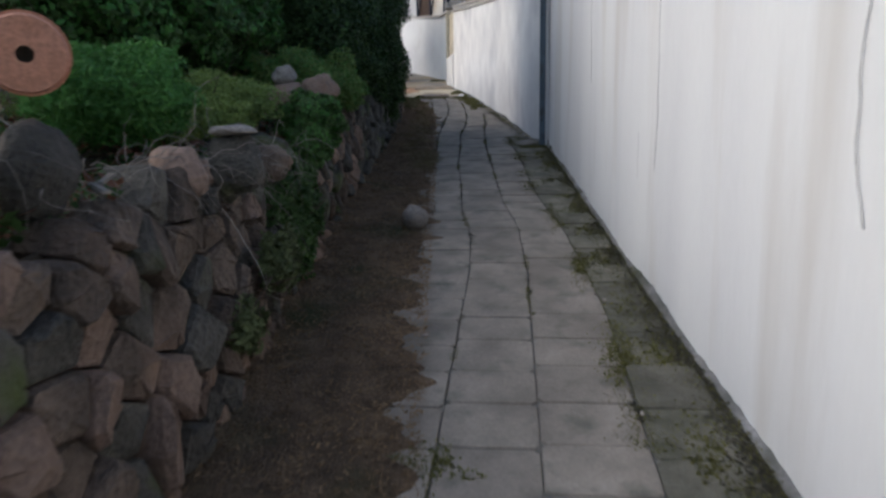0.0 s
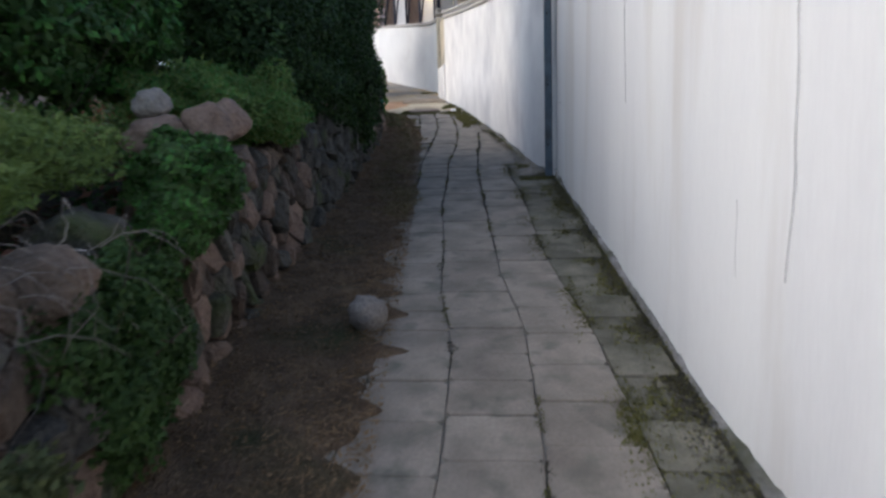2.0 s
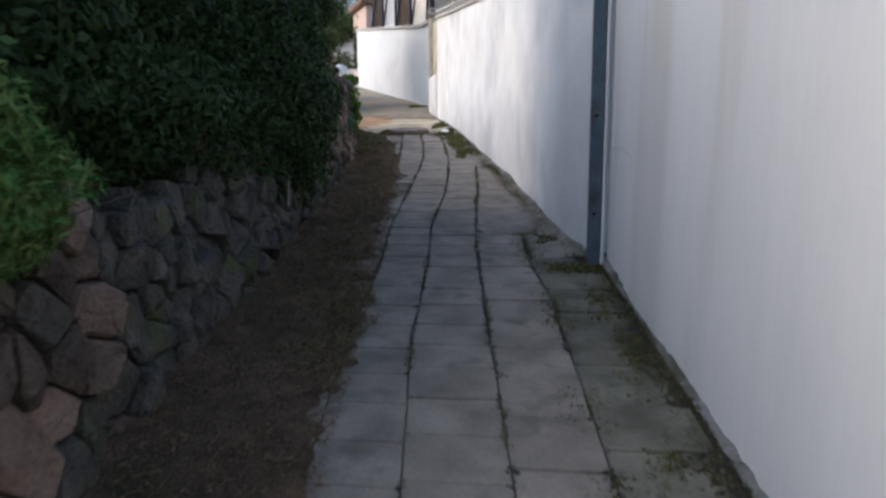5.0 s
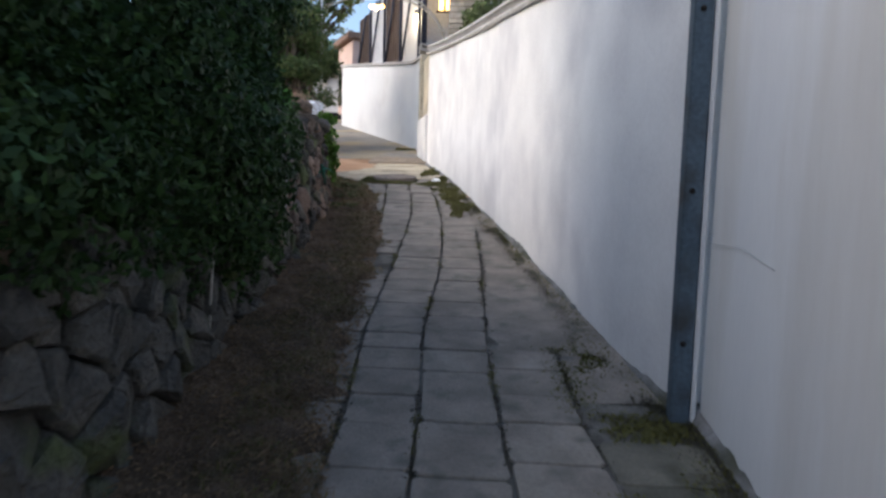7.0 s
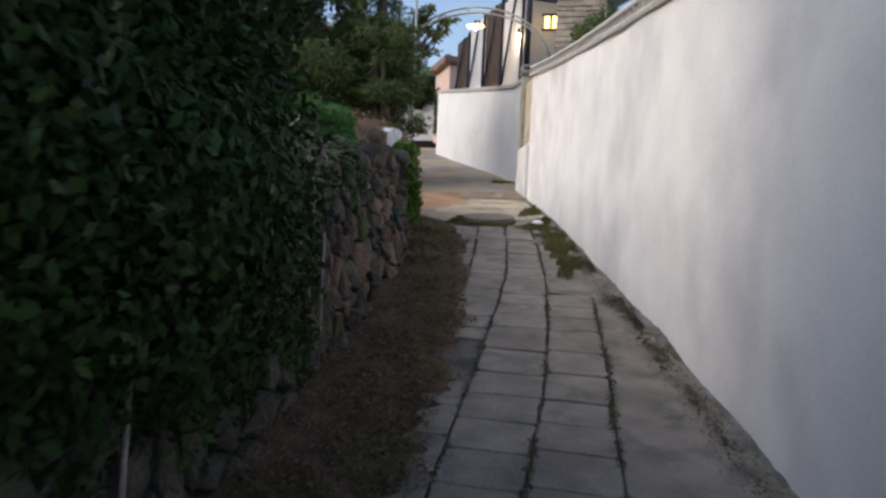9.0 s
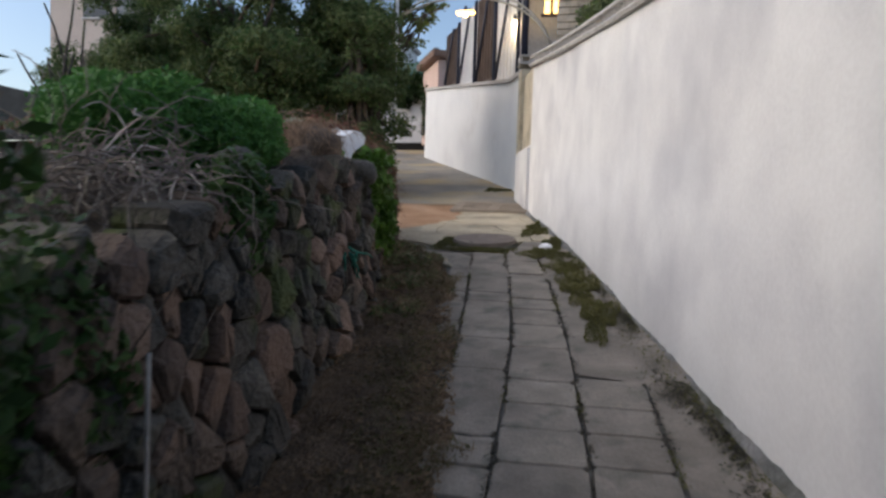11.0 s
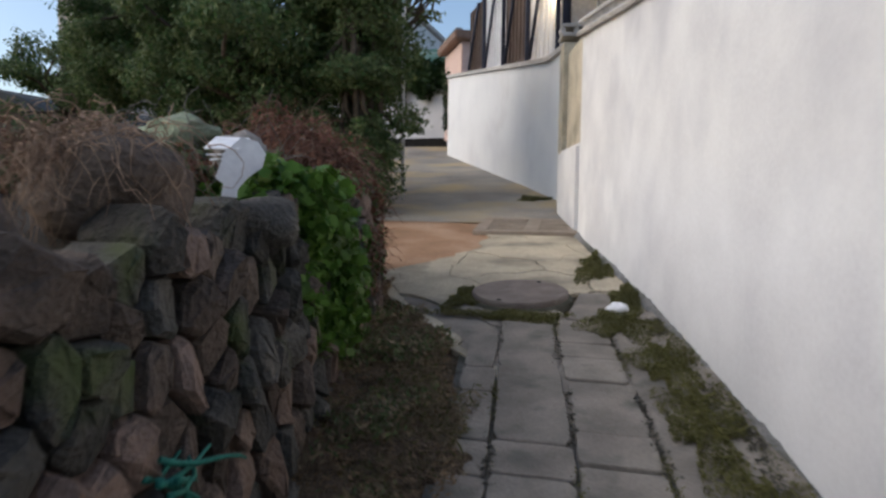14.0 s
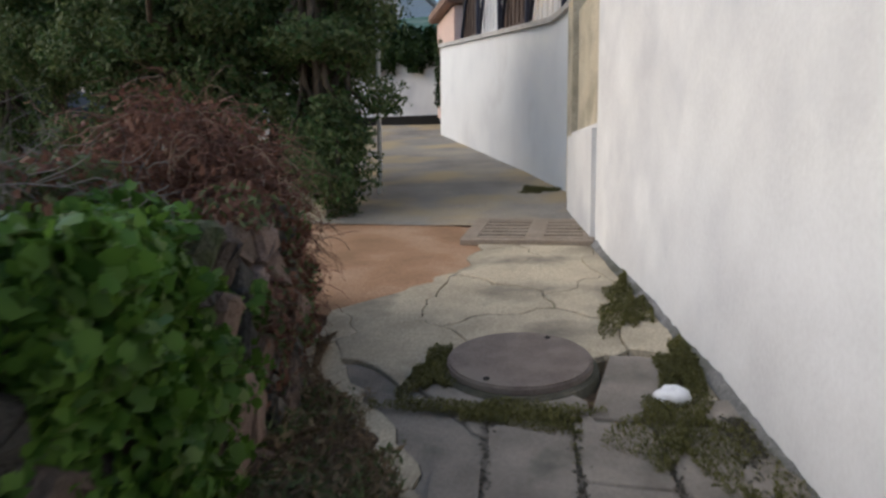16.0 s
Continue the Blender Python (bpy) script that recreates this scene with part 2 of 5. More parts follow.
M_ROOF = mat("grey_roof_sheet", [(0.28, 0.3, 0.32), (0.38, 0.4, 0.42)], 2, 0.6, 0.2, 40)
M_STACK = mat("stacked_stone_cladding", [(0.39, 0.33, 0.255), (0.57, 0.48, 0.375)], 5, 0.85, 0.5, 50, vary=0.22)
M_TUBE = mat("pale_metal_tube", [(0.36, 0.34, 0.29), (0.48, 0.45, 0.38)], 5, 0.45, 0.1, metal=0.4)
M_AWNING = mat("green_awning", [(0.035, 0.1, 0.065), (0.06, 0.15, 0.1)], 2, 0.7, 0.3, 40, stain=(0.16, 0.2, 0.17), stain_scale=1.2)
M_NETROOF = mat("dark_shade_netting", [(0.03, 0.035, 0.037), (0.06, 0.065, 0.068)], 3, 0.9, 0.3, 60)
M_BLUE = mat("faded_blue_drum", [(0.08, 0.17, 0.24), (0.12, 0.22, 0.3)], 4, 0.6, 0.1)
M_FACADE = mat("pale_render_facade", [(0.55, 0.47, 0.42), (0.66, 0.57, 0.51)], 0.5, 0.85, 0.2, 20)
M_FACADE_W = mat("white_render_facade", [(0.6, 0.6, 0.6), (0.7, 0.7, 0.7)], 0.5, 0.85, 0.2, 20)
M_HILL = mat("wooded_hill", [(0.02, 0.03, 0.018), (0.05, 0.065, 0.035)], 0.2, 0.95, 0.5, 3)
M_GLASS = mat("window_glass", [(0.02, 0.025, 0.03), (0.04, 0.045, 0.05)], 1, 0.12, 0.0, specular=0.6)
M_CRACK = mat("crack_filler", [(0.36, 0.36, 0.36), (0.48, 0.48, 0.48)], 9, 0.9, 0.2)

L_DARK = leaf_mat("dark_evergreen_leaf", (0.012, 0.0243, 0.0076), (0.0399, 0.0728, 0.0208))
L_HEDGE = leaf_mat("hedge_leaf", (0.0189, 0.0405, 0.0135), (0.0743, 0.135, 0.0378))
L_FERN = leaf_mat("feathery_green_leaf", (0.034, 0.098, 0.02), (0.1, 0.245, 0.055))
L_IVY = leaf_mat("bright_ivy_leaf", (0.0314, 0.0718, 0.0123), (0.1259, 0.2394, 0.037), 0.35, 0.3)
L_OLIVE = leaf_mat("olive_leaf", (0.0504, 0.0646, 0.0259), (0.1437, 0.1725, 0.0719))
L_YELLOW = leaf_mat("yellow_green_leaf", (0.07, 0.11, 0.025), (0.18, 0.25, 0.07))
L_GRASS = leaf_mat("mossy_grass", (0.0517, 0.0534, 0.0179), (0.1571, 0.1484, 0.0482))
L_LITTER = leaf_mat("fallen_brown_leaf", (0.06, 0.04, 0.022), (0.27, 0.18, 0.1))
L_BROWN = leaf_mat("withered_leaf", (0.07, 0.035, 0.022), (0.23, 0.11, 0.07))

L_TREE = leaf_mat("dull_tree_leaf", (0.05, 0.07, 0.028), (0.18, 0.22, 0.09), 0.5, 0.35)
L_STRAW = leaf_mat("straw_blade", (0.12, 0.085, 0.045), (0.26, 0.2, 0.12))
L_SOILBIT = leaf_mat("soil_crumb", (0.03, 0.028, 0.021), (0.075, 0.068, 0.05))

L_THICKET = leaf_mat("dry_thicket_leaf", (0.06, 0.05, 0.032), (0.2, 0.16, 0.1))

LAMP_GLOW = glow_mat("warm_lamp_glow", (1.0, 0.62, 0.18), 3.5)
BULB_GLOW = glow_mat("bright_bulb_glow", (1.0, 0.8, 0.42), 8.0)


# ---- building helpers ----
def mesh_of(name, verts, faces, material, smooth=False):
    me = bpy.data.meshes.new(name)
    me.from_pydata([tuple(v) for v in verts], [], [tuple(f) for f in faces])
    me.materials.append(material)
    if smooth:
        me.polygons.foreach_set("use_smooth", [True] * len(me.polygons))
    me.update()
    return me


def put(name, verts, faces, material, parent=None, label="", smooth=False, kind=""):
    """One mesh object, with its vertices in world metres, under a thing or by itself."""
    ob = new(name, mesh_of(name, verts, faces, material, smooth))
    if parent:
        ob.parent = parent
        ob.matrix_parent_inverse = Matrix.Translation(-parent.location)
    return tagged(ob, label, kind=kind)


def part(name, bm, material, parent=None, label="", smooth=False):
    me = bpy.data.meshes.new(name)
    bm.to_mesh(me)
    bm.free()
    me.materials.append(material)
    if smooth:
        me.polygons.foreach_set("use_smooth", [True] * len(me.polygons))
    ob = new(name, me)
    if parent:
        ob.parent = parent
        ob.matrix_parent_inverse = Matrix.Translation(-parent.location)
    return tagged(ob, label)


def thing(name, at, label, category, group="", kind=""):
    ob = new(name)
    ob.location = at
    ob.empty_display_size = 0.1
    return tagged(ob, label, category, group, kind)


def box_bm(size, m=Matrix(), bevel=0.01):
    bm = bmesh.new()
    bmesh.ops.create_cube(bm, size=1.0, matrix=m @ Matrix.Diagonal((*size, 1)))
    if bevel:
        bmesh.ops.bevel(bm, geom=bm.edges[:], offset=bevel, segments=2, affect="EDGES", clamp_overlap=True)
    return bm


def box(name, x, y, z, sx, sy, sz, material, parent=None, rz=0, bevel=0.01, label="", rx=0, ry=0):
    return part(name, box_bm((sx, sy, sz), pose(x, y, z, rx, ry, rz), bevel), material, parent, label)


def tube_geo(points, radii, sides=6):
    """Verts and faces of a round tube along points."""
    vs, fs = [], []
    pts = [Vector(p) for p in points]
    for i, p in enumerate(pts):
        d = (pts[min(i + 1, len(pts) - 1)] - pts[max(i - 1, 0)]).normalized()
        a = d.orthogonal().normalized() if abs(d.z) > 0.95 else d.cross(Vector((0, 0, 1))).normalized()
        b = d.cross(a)
        r = radii[i] if isinstance(radii, (list, tuple)) else radii
        for k in range(sides):
            t = math.tau * k / sides
            vs.append(p + (a * math.cos(t) + b * math.sin(t)) * r)
    for i in range(len(pts) - 1):
        for k in range(sides):
            q = (k + 1) % sides
            fs.append((i * sides + k, i * sides + q, (i + 1) * sides + q, (i + 1) * sides + k))
    fs.append(tuple(range(sides))[::-1])
    fs.append(tuple((len(pts) - 1) * sides + k for k in range(sides)))
    return vs, fs


def tube(name, points, radii, material, parent=None, sides=8, label=""):
    vs, fs = tube_geo(points, radii, sides)
    return put(name, vs, fs, material, parent, label, smooth=True)


def many_tubes(paths, r, sides=4):
    vs, fs = [], []
    for p in paths:
        v, f = tube_geo(p, [r * (1 - 0.6 * i / len(p)) for i in range(len(p))], sides)
        fs += [tuple(i + len(vs) for i in q) for q in f]
        vs += v
    return vs, fs


def sweep(name, line, profile, material, parent=None, label="", n_out=1.0, step=0.6, smooth=False, wobble=0.0):
    """A body along the alley: line(y)->x, profile points (out, up) measured outward from the line and up from the ground."""
    y0, y1 = line[0][0], line[-1][0]
    n = max(2, int((y1 - y0) / step))
    k = len(profile)
    vs, fs = [], []
    for i in range(n + 1):
        y = y0 + (y1 - y0) * i / n
        x = lerp_table(line, y)
        for o, u in profile:
            w = wobble * noise.noise((y * 1.3, u * 1.7, o)) if wobble else 0
            vs.append((x + n_out * o + w, y, ground(y) + u))
    for i in range(n):
        for j in range(k):
            q = (j + 1) % k
            fs.append((i * k + j, i * k + q, (i + 1) * k + q, (i + 1) * k + j))
    fs.append(tuple(range(k))[::-1])
    fs.append(tuple(n * k + j for j in range(k)))
    ob = put(name, vs, fs, material, parent, label, smooth)
    bm = bmesh.new()
    bm.from_mesh(ob.data)
    bmesh.ops.recalc_face_normals(bm, faces=bm.faces[:])
    bm.to_mesh(ob.data)
    bm.free()
    return ob


rng = np.random.default_rng(7)


def blob_points(n, blobs, fill=0.35, rough=0.25):
    """Scattered points near the uneven surfaces of several ellipsoids (centre, radii), and the outward directions there."""
    vol = np.array([r[0] * r[1] + r[1] * r[2] + r[0] * r[2] for _, r in blobs])
    pick = rng.choice(len(blobs), n, p=vol / vol.sum())
    c = np.array([b[0] for b in blobs])[pick]
    r = np.array([b[1] for b in blobs])[pick]
    d = rng.normal(size=(n, 3))
    d /= np.linalg.norm(d, axis=1)[:, None]
    ph = c.sum(axis=1) * 3.1
    lump = 1 + rough * (np.sin(d[:, 0] * 5 + ph) * np.cos(d[:, 1] * 4 + ph * 1.7) + 0.6 * np.sin(d[:, 2] * 9 + d[:, 0] * 7 + ph))
    k = lump * (1 - fill * rng.random(n) ** 1.6) + rng.normal(size=n) * 0.03
    return c + d * r * k[:, None], d


def leaf_mesh(name, points, out, size, material, aspect=0.55, droop=0.0, parent=None, lobed=False, label="", kind="", jitter=0.7):
    """Small folded leaves, four to six corners each, at the points; they face roughly outward."""
    n = len(points)
    nrm = out + rng.normal(size=(n, 3)) * jitter + np.array([0, 0, 0.35])
    nrm /= np.linalg.norm(nrm, axis=1)[:, None] + 1e-9
    a = rng.normal(size=(n, 3)) + np.array([0, 0, -droop])
    a -= nrm * (a * nrm).sum(axis=1)[:, None]
    a /= np.linalg.norm(a, axis=1)[:, None] + 1e-9
    b = np.cross(nrm, a)
    s = size * (0.6 + 0.8 * rng.random(n))[:, None]
    a, b, c = a * s, b * s * aspect, nrm * s
    if lobed:
        shape = [(-0.5, 0, 0), (-0.35, 0.5, -0.1), (0.05, 0.42, -0.05), (0.1, 0.75, -0.15), (0.5, 0, -0.12), (0.1, -0.75, -0.15), (0.05, -0.42, -0.05), (-0.35, -0.5, -0.1)]
        faces = [(0, 1, 2, 4), (2, 3, 4), (0, 4, 6, 7), (4, 5, 6)]
    else:
        shape = [(-0.5, 0, 0), (0, 0.5, -0.12), (0.5, 0, -0.1), (0, -0.5, -0.12)]
        faces = [(0, 1, 2), (0, 2, 3)]
    k = len(shape)
    vs = np.stack([points + a * u + b * v + c * w for u, v, w in shape], axis=1).reshape(-1, 3)
    me = bpy.data.meshes.new(name)
    base = (np.arange(n) * k)[:, None]
    loops = np.concatenate([base + np.array(f) for f in faces], axis=1).reshape(-1)
    totals = np.tile([len(f) for f in faces], n)
    me.vertices.add(len(vs))
    me.vertices.foreach_set("co", vs.astype(np.float32).ravel())
    me.loops.add(len(loops))
    me.loops.foreach_set("vertex_index", loops.astype(np.int32))
    me.polygons.add(len(totals))
    me.polygons.foreach_set("loop_start", np.concatenate([[0], np.cumsum(totals)[:-1]]).astype(np.int32))
    me.update(calc_edges=True)
    me.validate()
    me.materials.append(material)
    ob = new(name, me)
    if parent:
        ob.parent = parent
        ob.matrix_parent_inverse = Matrix.Translation(-parent.location)
    return tagged(ob, label, kind=kind)


def wander(p, d, length, steps=7, bend=0.5, fall=0.0):
    """A crooked path from p along d."""
    p, d = Vector(p), Vector(d).normalized()
    pts = [p.copy()]
    for _ in range(steps):
        d = (d + Vector(rng.normal(size=3)) * bend * 0.5 + Vector((0, 0, -fall))).normalized()
        p = p + d * (length / steps)
        pts.append(p.copy())
    return pts


def cells(sites, keep, bounds, reach=30):
    """Voronoi cells, as outlines, of the kept sites, clipped to a rectangle."""
    s = np.array(sites)
    x0, y0, x1, y1 = bounds
    made = []
    for i in keep:
        poly = [(x0, y0), (x1, y0), (x1, y1), (x0, y1)]
        dist = ((s - s[i]) ** 2).sum(axis=1)
        for j in np.argsort(dist)[1:reach]:
            mx, my = (s[i] + s[j]) / 2
            nx, ny = s[j] - s[i]
            res = []
            for (ax, ay), (bx, by) in zip(poly, poly[1:] + poly[:1]):
                da, db = (ax - mx) * nx + (ay - my) * ny, (bx - mx) * nx + (by - my) * ny
                if da <= 0:
                    res.append((ax, ay))
                if (da < 0) != (db < 0) and da != db:
                    t = da / (da - db)
                    res.append((ax + (bx - ax) * t, ay + (by - ay) * t))
            poly = res
            if len(poly) < 3:
                break
        if len(poly) >= 3:
            made.append((s[i], poly))
    return made


# ---- the ground ----
ys = [-900, -300, -60, -12] + [-11 + 0.5 * i for i in range(91)] + [45, 80, 300, 900]
xs = [-900, -200, -40, -12, -6, -4, -3, -2, -1, 0, 1, 2, 6, 20, 200, 900]
gv = [(x, y, ground(y) - 0.03) for y in ys for x in xs]
gf = [(j * len(xs) + i, j * len(xs) + i + 1, (j + 1) * len(xs) + i + 1, (j + 1) * len(xs) + i) for j in range(len(ys) - 1) for i in range(len(xs) - 1)]
tagged(put("ground", gv, gf, M_DIRT), "dark littered soil under and round the alley", "ground", kind="structure")

# littered soil strip along the stone wall, lapping unevenly over the slabs
dv, df = [], []
DN, DS, DY0, DY1 = 16, 0.03, -3.0, 17.3
rows = int((DY1 - DY0) / DS)
for j in range(rows + 1):
    y = DY0 + j * DS
    xa, xb = stone_x(y) - 0.15, dirt_x(y) + 0.15 * noise.noise((y * 1.6, 3, 0)) + 0.22 * noise.noise((y * 3.7, 1, 0)) + 0.13 * noise.noise((y * 9, 2, 0))
    for i in range(DN + 1):
        k = i / DN
        x = xa + (xb - xa) * k
        edge = min(1, (1 - k) * 4)
        z = 0.012 + 0.06 * (1 - k) ** 2 + 0.028 * edge + 0.022 * noise.noise((x * 6, y * 6, 0)) * edge
        if i == DN:
            z = -0.02
        dv.append((x, y, ground(y) + z))
for j in range(rows):
    for i in range(DN):
        q = j * (DN + 1) + i
        df.append((q, q + 1, q + DN + 2, q + DN + 1))
tagged(put("soil_strip", dv, df, M_DIRT, smooth=True), "dark soil strip with leaf litter along the stone wall", "soil", kind="structure")

# raised garden bank behind the stone wall
bv, bf = [], []
BX = [-0.16, -0.5, -1.0, -2.0, -4.0, -9.0, -14.0]
BY = [-11 + 0.5 * i for i in range(57)]
for y in BY:
    for o in BX:
        x = stone_x(y) + o
        bv.append((x, y, ground(y) + stone_h(y) - 0.1 + 0.12 * noise.noise((x * 1.5, y * 1.5, 0)) + (0.12 if o < -0.6 else 0)))
for j in range(len(BY) - 1):
    for i in range(len(BX) - 1):
        q = j * len(BX) + i
        bf.append((q, q + len(BX), q + len(BX) + 1, q + 1))
tagged(put("garden_bank", bv, bf, M_SOIL, smooth=True), "raised garden soil held by the stone wall", "soil", kind="structure")

# upper alley and side alley floor of worn concrete
uv_, uf = [], []
UY = [20.6 + 0.4 * i for i in range(35)]
UX = [-12, -9, -7, -5.5, -4.6, -4, -3.4, -2.8, -2.2, -1.6, -1.0]
for y in UY:
    for x in UX:
        uv_.append((x, y, ground(y) + 0.012 + 0.012 * noise.noise((x, y, 0))))
for j in range(len(UY) - 1):
    for i in range(len(UX) - 1):
        q = j * len(UX) + i
        uf.append((q, q + 1, q + len(UX) + 1, q + len(UX)))
tagged(put("road", uv_, uf, M_CONC_ROAD, smooth=True), "worn patchy concrete of the upper alley", "road", kind="structure")

# orange-brown worn patch that runs off into the side alley
ov, of = [], []
for j in range(26):
    y = 18.0 + j * 0.107
    right = lerp_table([(18.0, -3.1), (18.4, -2.9), (19.0, -2.55), (19.6, -2.62), (20.7, -2.85)], y) + 0.06 * noise.noise((y * 4, 0, 5))
    for i in range(12):
        x = -12 + (right + 12) * (i / 11) ** 0.5
        ov.append((x, y, ground(y) + 0.004 - (0.02 if i == 11 else 0) + 0.008 * noise.noise((x * 2, y * 2, 0))))
for j in range(25):
    for i in range(11):
        q = j * 12 + i
        of.append((q, q + 1, q + 13, q + 12))
tagged(put("side_alley_floor", ov, of, M_RUST, smooth=True), "orange-brown worn concrete patch beside the manhole", "pavement", kind="structure")


# ---- white wall along the alley ----
def face_profile(h, t):
    return [(0.0, -0.4), (0.0, h), (t, h), (t, -0.4)]


wall_near = thing("wall_east", (0.9, 0, 0), "long white-painted plaster wall with fine cracks", "wall", kind="structure")
sweep("plaster", WALL_LINE, face_profile(2.1, 0.22), M_PLASTER, wall_near, step=0.3, wobble=0.02)
sweep("coping", WALL_LINE, [(-0.035, 2.103), (-0.045, 2.13), (-0.035, 2.18), (0.0, 2.2), (0.24, 2.2), (0.25, 2.103)], M_CAP, wall_near, step=0.3)
wall_far = thing("wall_east_far", (-0.5, 14, 1.8), "white-painted rough plaster wall bending round the alley", "wall", kind="structure")
sweep("plaster", WALL_LINE_FAR, face_profile(2.1, 0.24), M_PLASTER_FAR, wall_far, step=0.25, wobble=0.03)
sweep("coping", WALL_LINE_FAR, [(-0.04, 2.103), (-0.055, 2.13), (-0.04, 2.15), (0.0, 2.155), (0.26, 2.155), (0.26, 2.103)], M_CAP, wall_far, step=0.25)
sweep("coping_top", WALL_LINE_FAR, [(-0.03, 2.225), (-0.04, 2.24), (-0.03, 2.265), (0.26, 2.265), (0.26, 2.225)], M_CAP, wall_far, step=0.25)
sweep("coping_core", WALL_LINE_FAR, [(0.05, 2.157), (0.05, 2.223), (0.22, 2.223), (0.22, 2.157)], M_CAP, wall_far, step=0.25)
y = 9.6
while y < 20.0:
    box("coping_block", wall_x(y) + 0.015, y, ground(y) + 2.19, 0.075, 0.075, 0.066, M_CAP, wall_far, bevel=0)
    y += 0.16

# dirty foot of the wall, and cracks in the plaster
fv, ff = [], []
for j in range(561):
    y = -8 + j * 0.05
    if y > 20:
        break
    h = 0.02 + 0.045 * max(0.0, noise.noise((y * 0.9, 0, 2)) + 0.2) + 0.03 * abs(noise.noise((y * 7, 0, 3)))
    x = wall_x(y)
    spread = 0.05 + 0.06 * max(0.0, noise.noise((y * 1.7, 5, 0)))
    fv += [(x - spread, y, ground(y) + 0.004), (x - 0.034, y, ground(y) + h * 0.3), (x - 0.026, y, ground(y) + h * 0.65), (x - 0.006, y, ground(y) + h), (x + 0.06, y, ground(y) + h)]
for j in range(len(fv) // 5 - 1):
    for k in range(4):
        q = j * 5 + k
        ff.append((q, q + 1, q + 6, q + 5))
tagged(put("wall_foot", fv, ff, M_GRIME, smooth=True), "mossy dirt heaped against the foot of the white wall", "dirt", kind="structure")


def crack(points, r):
    pts = []
    for (ya, za), (yb, zb) in zip(points, points[1:]):
        for i in range(6):
            k = i / 6
            y, z = ya + (yb - ya) * k, za + (zb - za) * k
            pts.append((wall_x(y + 0.02 * noise.noise((z * 5, y, 0))) - 0.004, y + 0.03 * noise.noise((z * 4, y * 3, 0)), z))
    return pts


for pts, r in (([(1.97, 2.3), (1.93, 1.77), (1.96, 1.6), (1.94, 1.43), (1.91, 1.3), (1.88, 1.18)], 0.004), ([(4.0, 2.6), (3.98, 2.0), (3.95, 1.55), (3.99, 1.15)], 0.003), ([(4.37, 1.43), (4.36, 1.1)], 0.0015), ([(9.41, 1.98), (9.1, 1.99), (8.79, 1.93)], 0.0025), ([(6.15, 3.0), (6.14, 2.3), (6.1, 1.75)], 0.003)):
    p = crack(pts, r)
    vs, fs = tube_geo(p, r * 0.65, 4)
    put("crack", vs, fs, M_CRACK, wall_near, "grey filled crack")

post = thing("steel_post", (0.4, 9.47, ground(9.47)), "blue-grey painted steel post between two white wall sections", "post")
box("column", 0.362, 9.42, ground(9.47) + 1.05, 0.078, 0.08, 2.3, M_STEEL, post, bevel=0.006)
box("filler_strip", 0.417, 9.41, ground(9.4) + 1.03, 0.022, 0.05, 2.12, M_PLASTER_FAR, post, bevel=0.008, label="ragged white plaster edge beside the steel")
for up in (0.35, 0.98, 1.7):
    tube("bolt", [(0.355, 9.384, ground(9.4) + up), (0.355, 9.372, ground(9.4) + up)], 0.012, M_DARK, post, 8)

# ---- pillar, low wall beyond and the stub ----
pillar = thing("gate_pillar", (-1.93, 21.85, ground(21.85)), "beige-painted gate pillar with a hollow block cap", "pillar")
box("shaft", -1.93, 21.85, ground(21.85) + 1.03, 0.36, 0.36, 2.2, M_BEIGE, pillar, rz=12)
box("cap_slab", -1.93, 21.85, 5.09, 0.42, 0.42, 0.05, M_CAP, pillar, rz=12)
for i, dx in enumerate((-0.17, 0.0, 0.17)):
    box("cap_block", -1.93 + dx, 21.85 - 0.1 + dx * 0.2, 5.15, 0.06, 0.16, 0.075, M_CAP, pillar, rz=12, bevel=0)
box("cap_top", -1.93, 21.85, 5.205, 0.42, 0.42, 0.04, M_CAP, pillar, rz=12)
stub = thing("wall_stub", (-1.76, 20.7, ground(20.7)), "short low white wall stub before the gate pillar", "wall", kind="structure")
box("plaster", -1.86, 20.75, ground(20.7) + 0.4, 0.16, 1.4, 1.0, M_PLASTER_FAR, stub, rz=13, bevel=0.04)
box("plaster", -1.72, 20.75, ground(20.7) + 1.0, 0.2, 1.6, 2.3, M_BEIGE, stub, rz=13, bevel=0.02)

LOW = [(22.0, -2.02), (24.0, -2.95), (26.0, -3.95), (29.0, -5.44)]
low_wall = thing("wall_low", (-3.5, 25.4, ground(25.4)), "lower white-painted wall below the panelled house", "wall", kind="structure")


def low_top(y):
    return lerp_table([(22.0, 5.1), (22.5, 5.05), (22.7, 5.03), (29.0, 5.98)], y)


lv, lf = [], []
for j in range(29):
    y = 22.0 + 0.25 * j
    x = lerp_table(LOW, y)
    for o, z in ((0, ground(y) - 0.3), (0, low_top(y) - 0.07), (0.25, low_top(y) - 0.07), (0.25, ground(y) - 0.3)):
        lv.append((x + o * 0.9, y + o * 0.42, z))
for j in range(28):
    for k in range(4):
        q = (k + 1) % 4
        lf.append((j * 4 + k, j * 4 + q, j * 4 + 4 + q, j * 4 + 4 + k))
lf += [(0, 1, 2, 3), (115, 114, 113, 112)]
put("plaster", lv, lf, M_PLASTER_CLEAN, low_wall)
cv = []
for j in range(29):
    y = 22.0 + 0.25 * j
    x = lerp_table(LOW, y)
    for o, z in ((-0.05, low_top(y) - 0.067), (-0.05, low_top(y)), (0.3, low_top(y)), (0.3, low_top(y) - 0.067)):
        cv.append((x + o * 0.9, y + o * 0.42, z))
put("coping", cv, lf, M_CAP, low_wall)

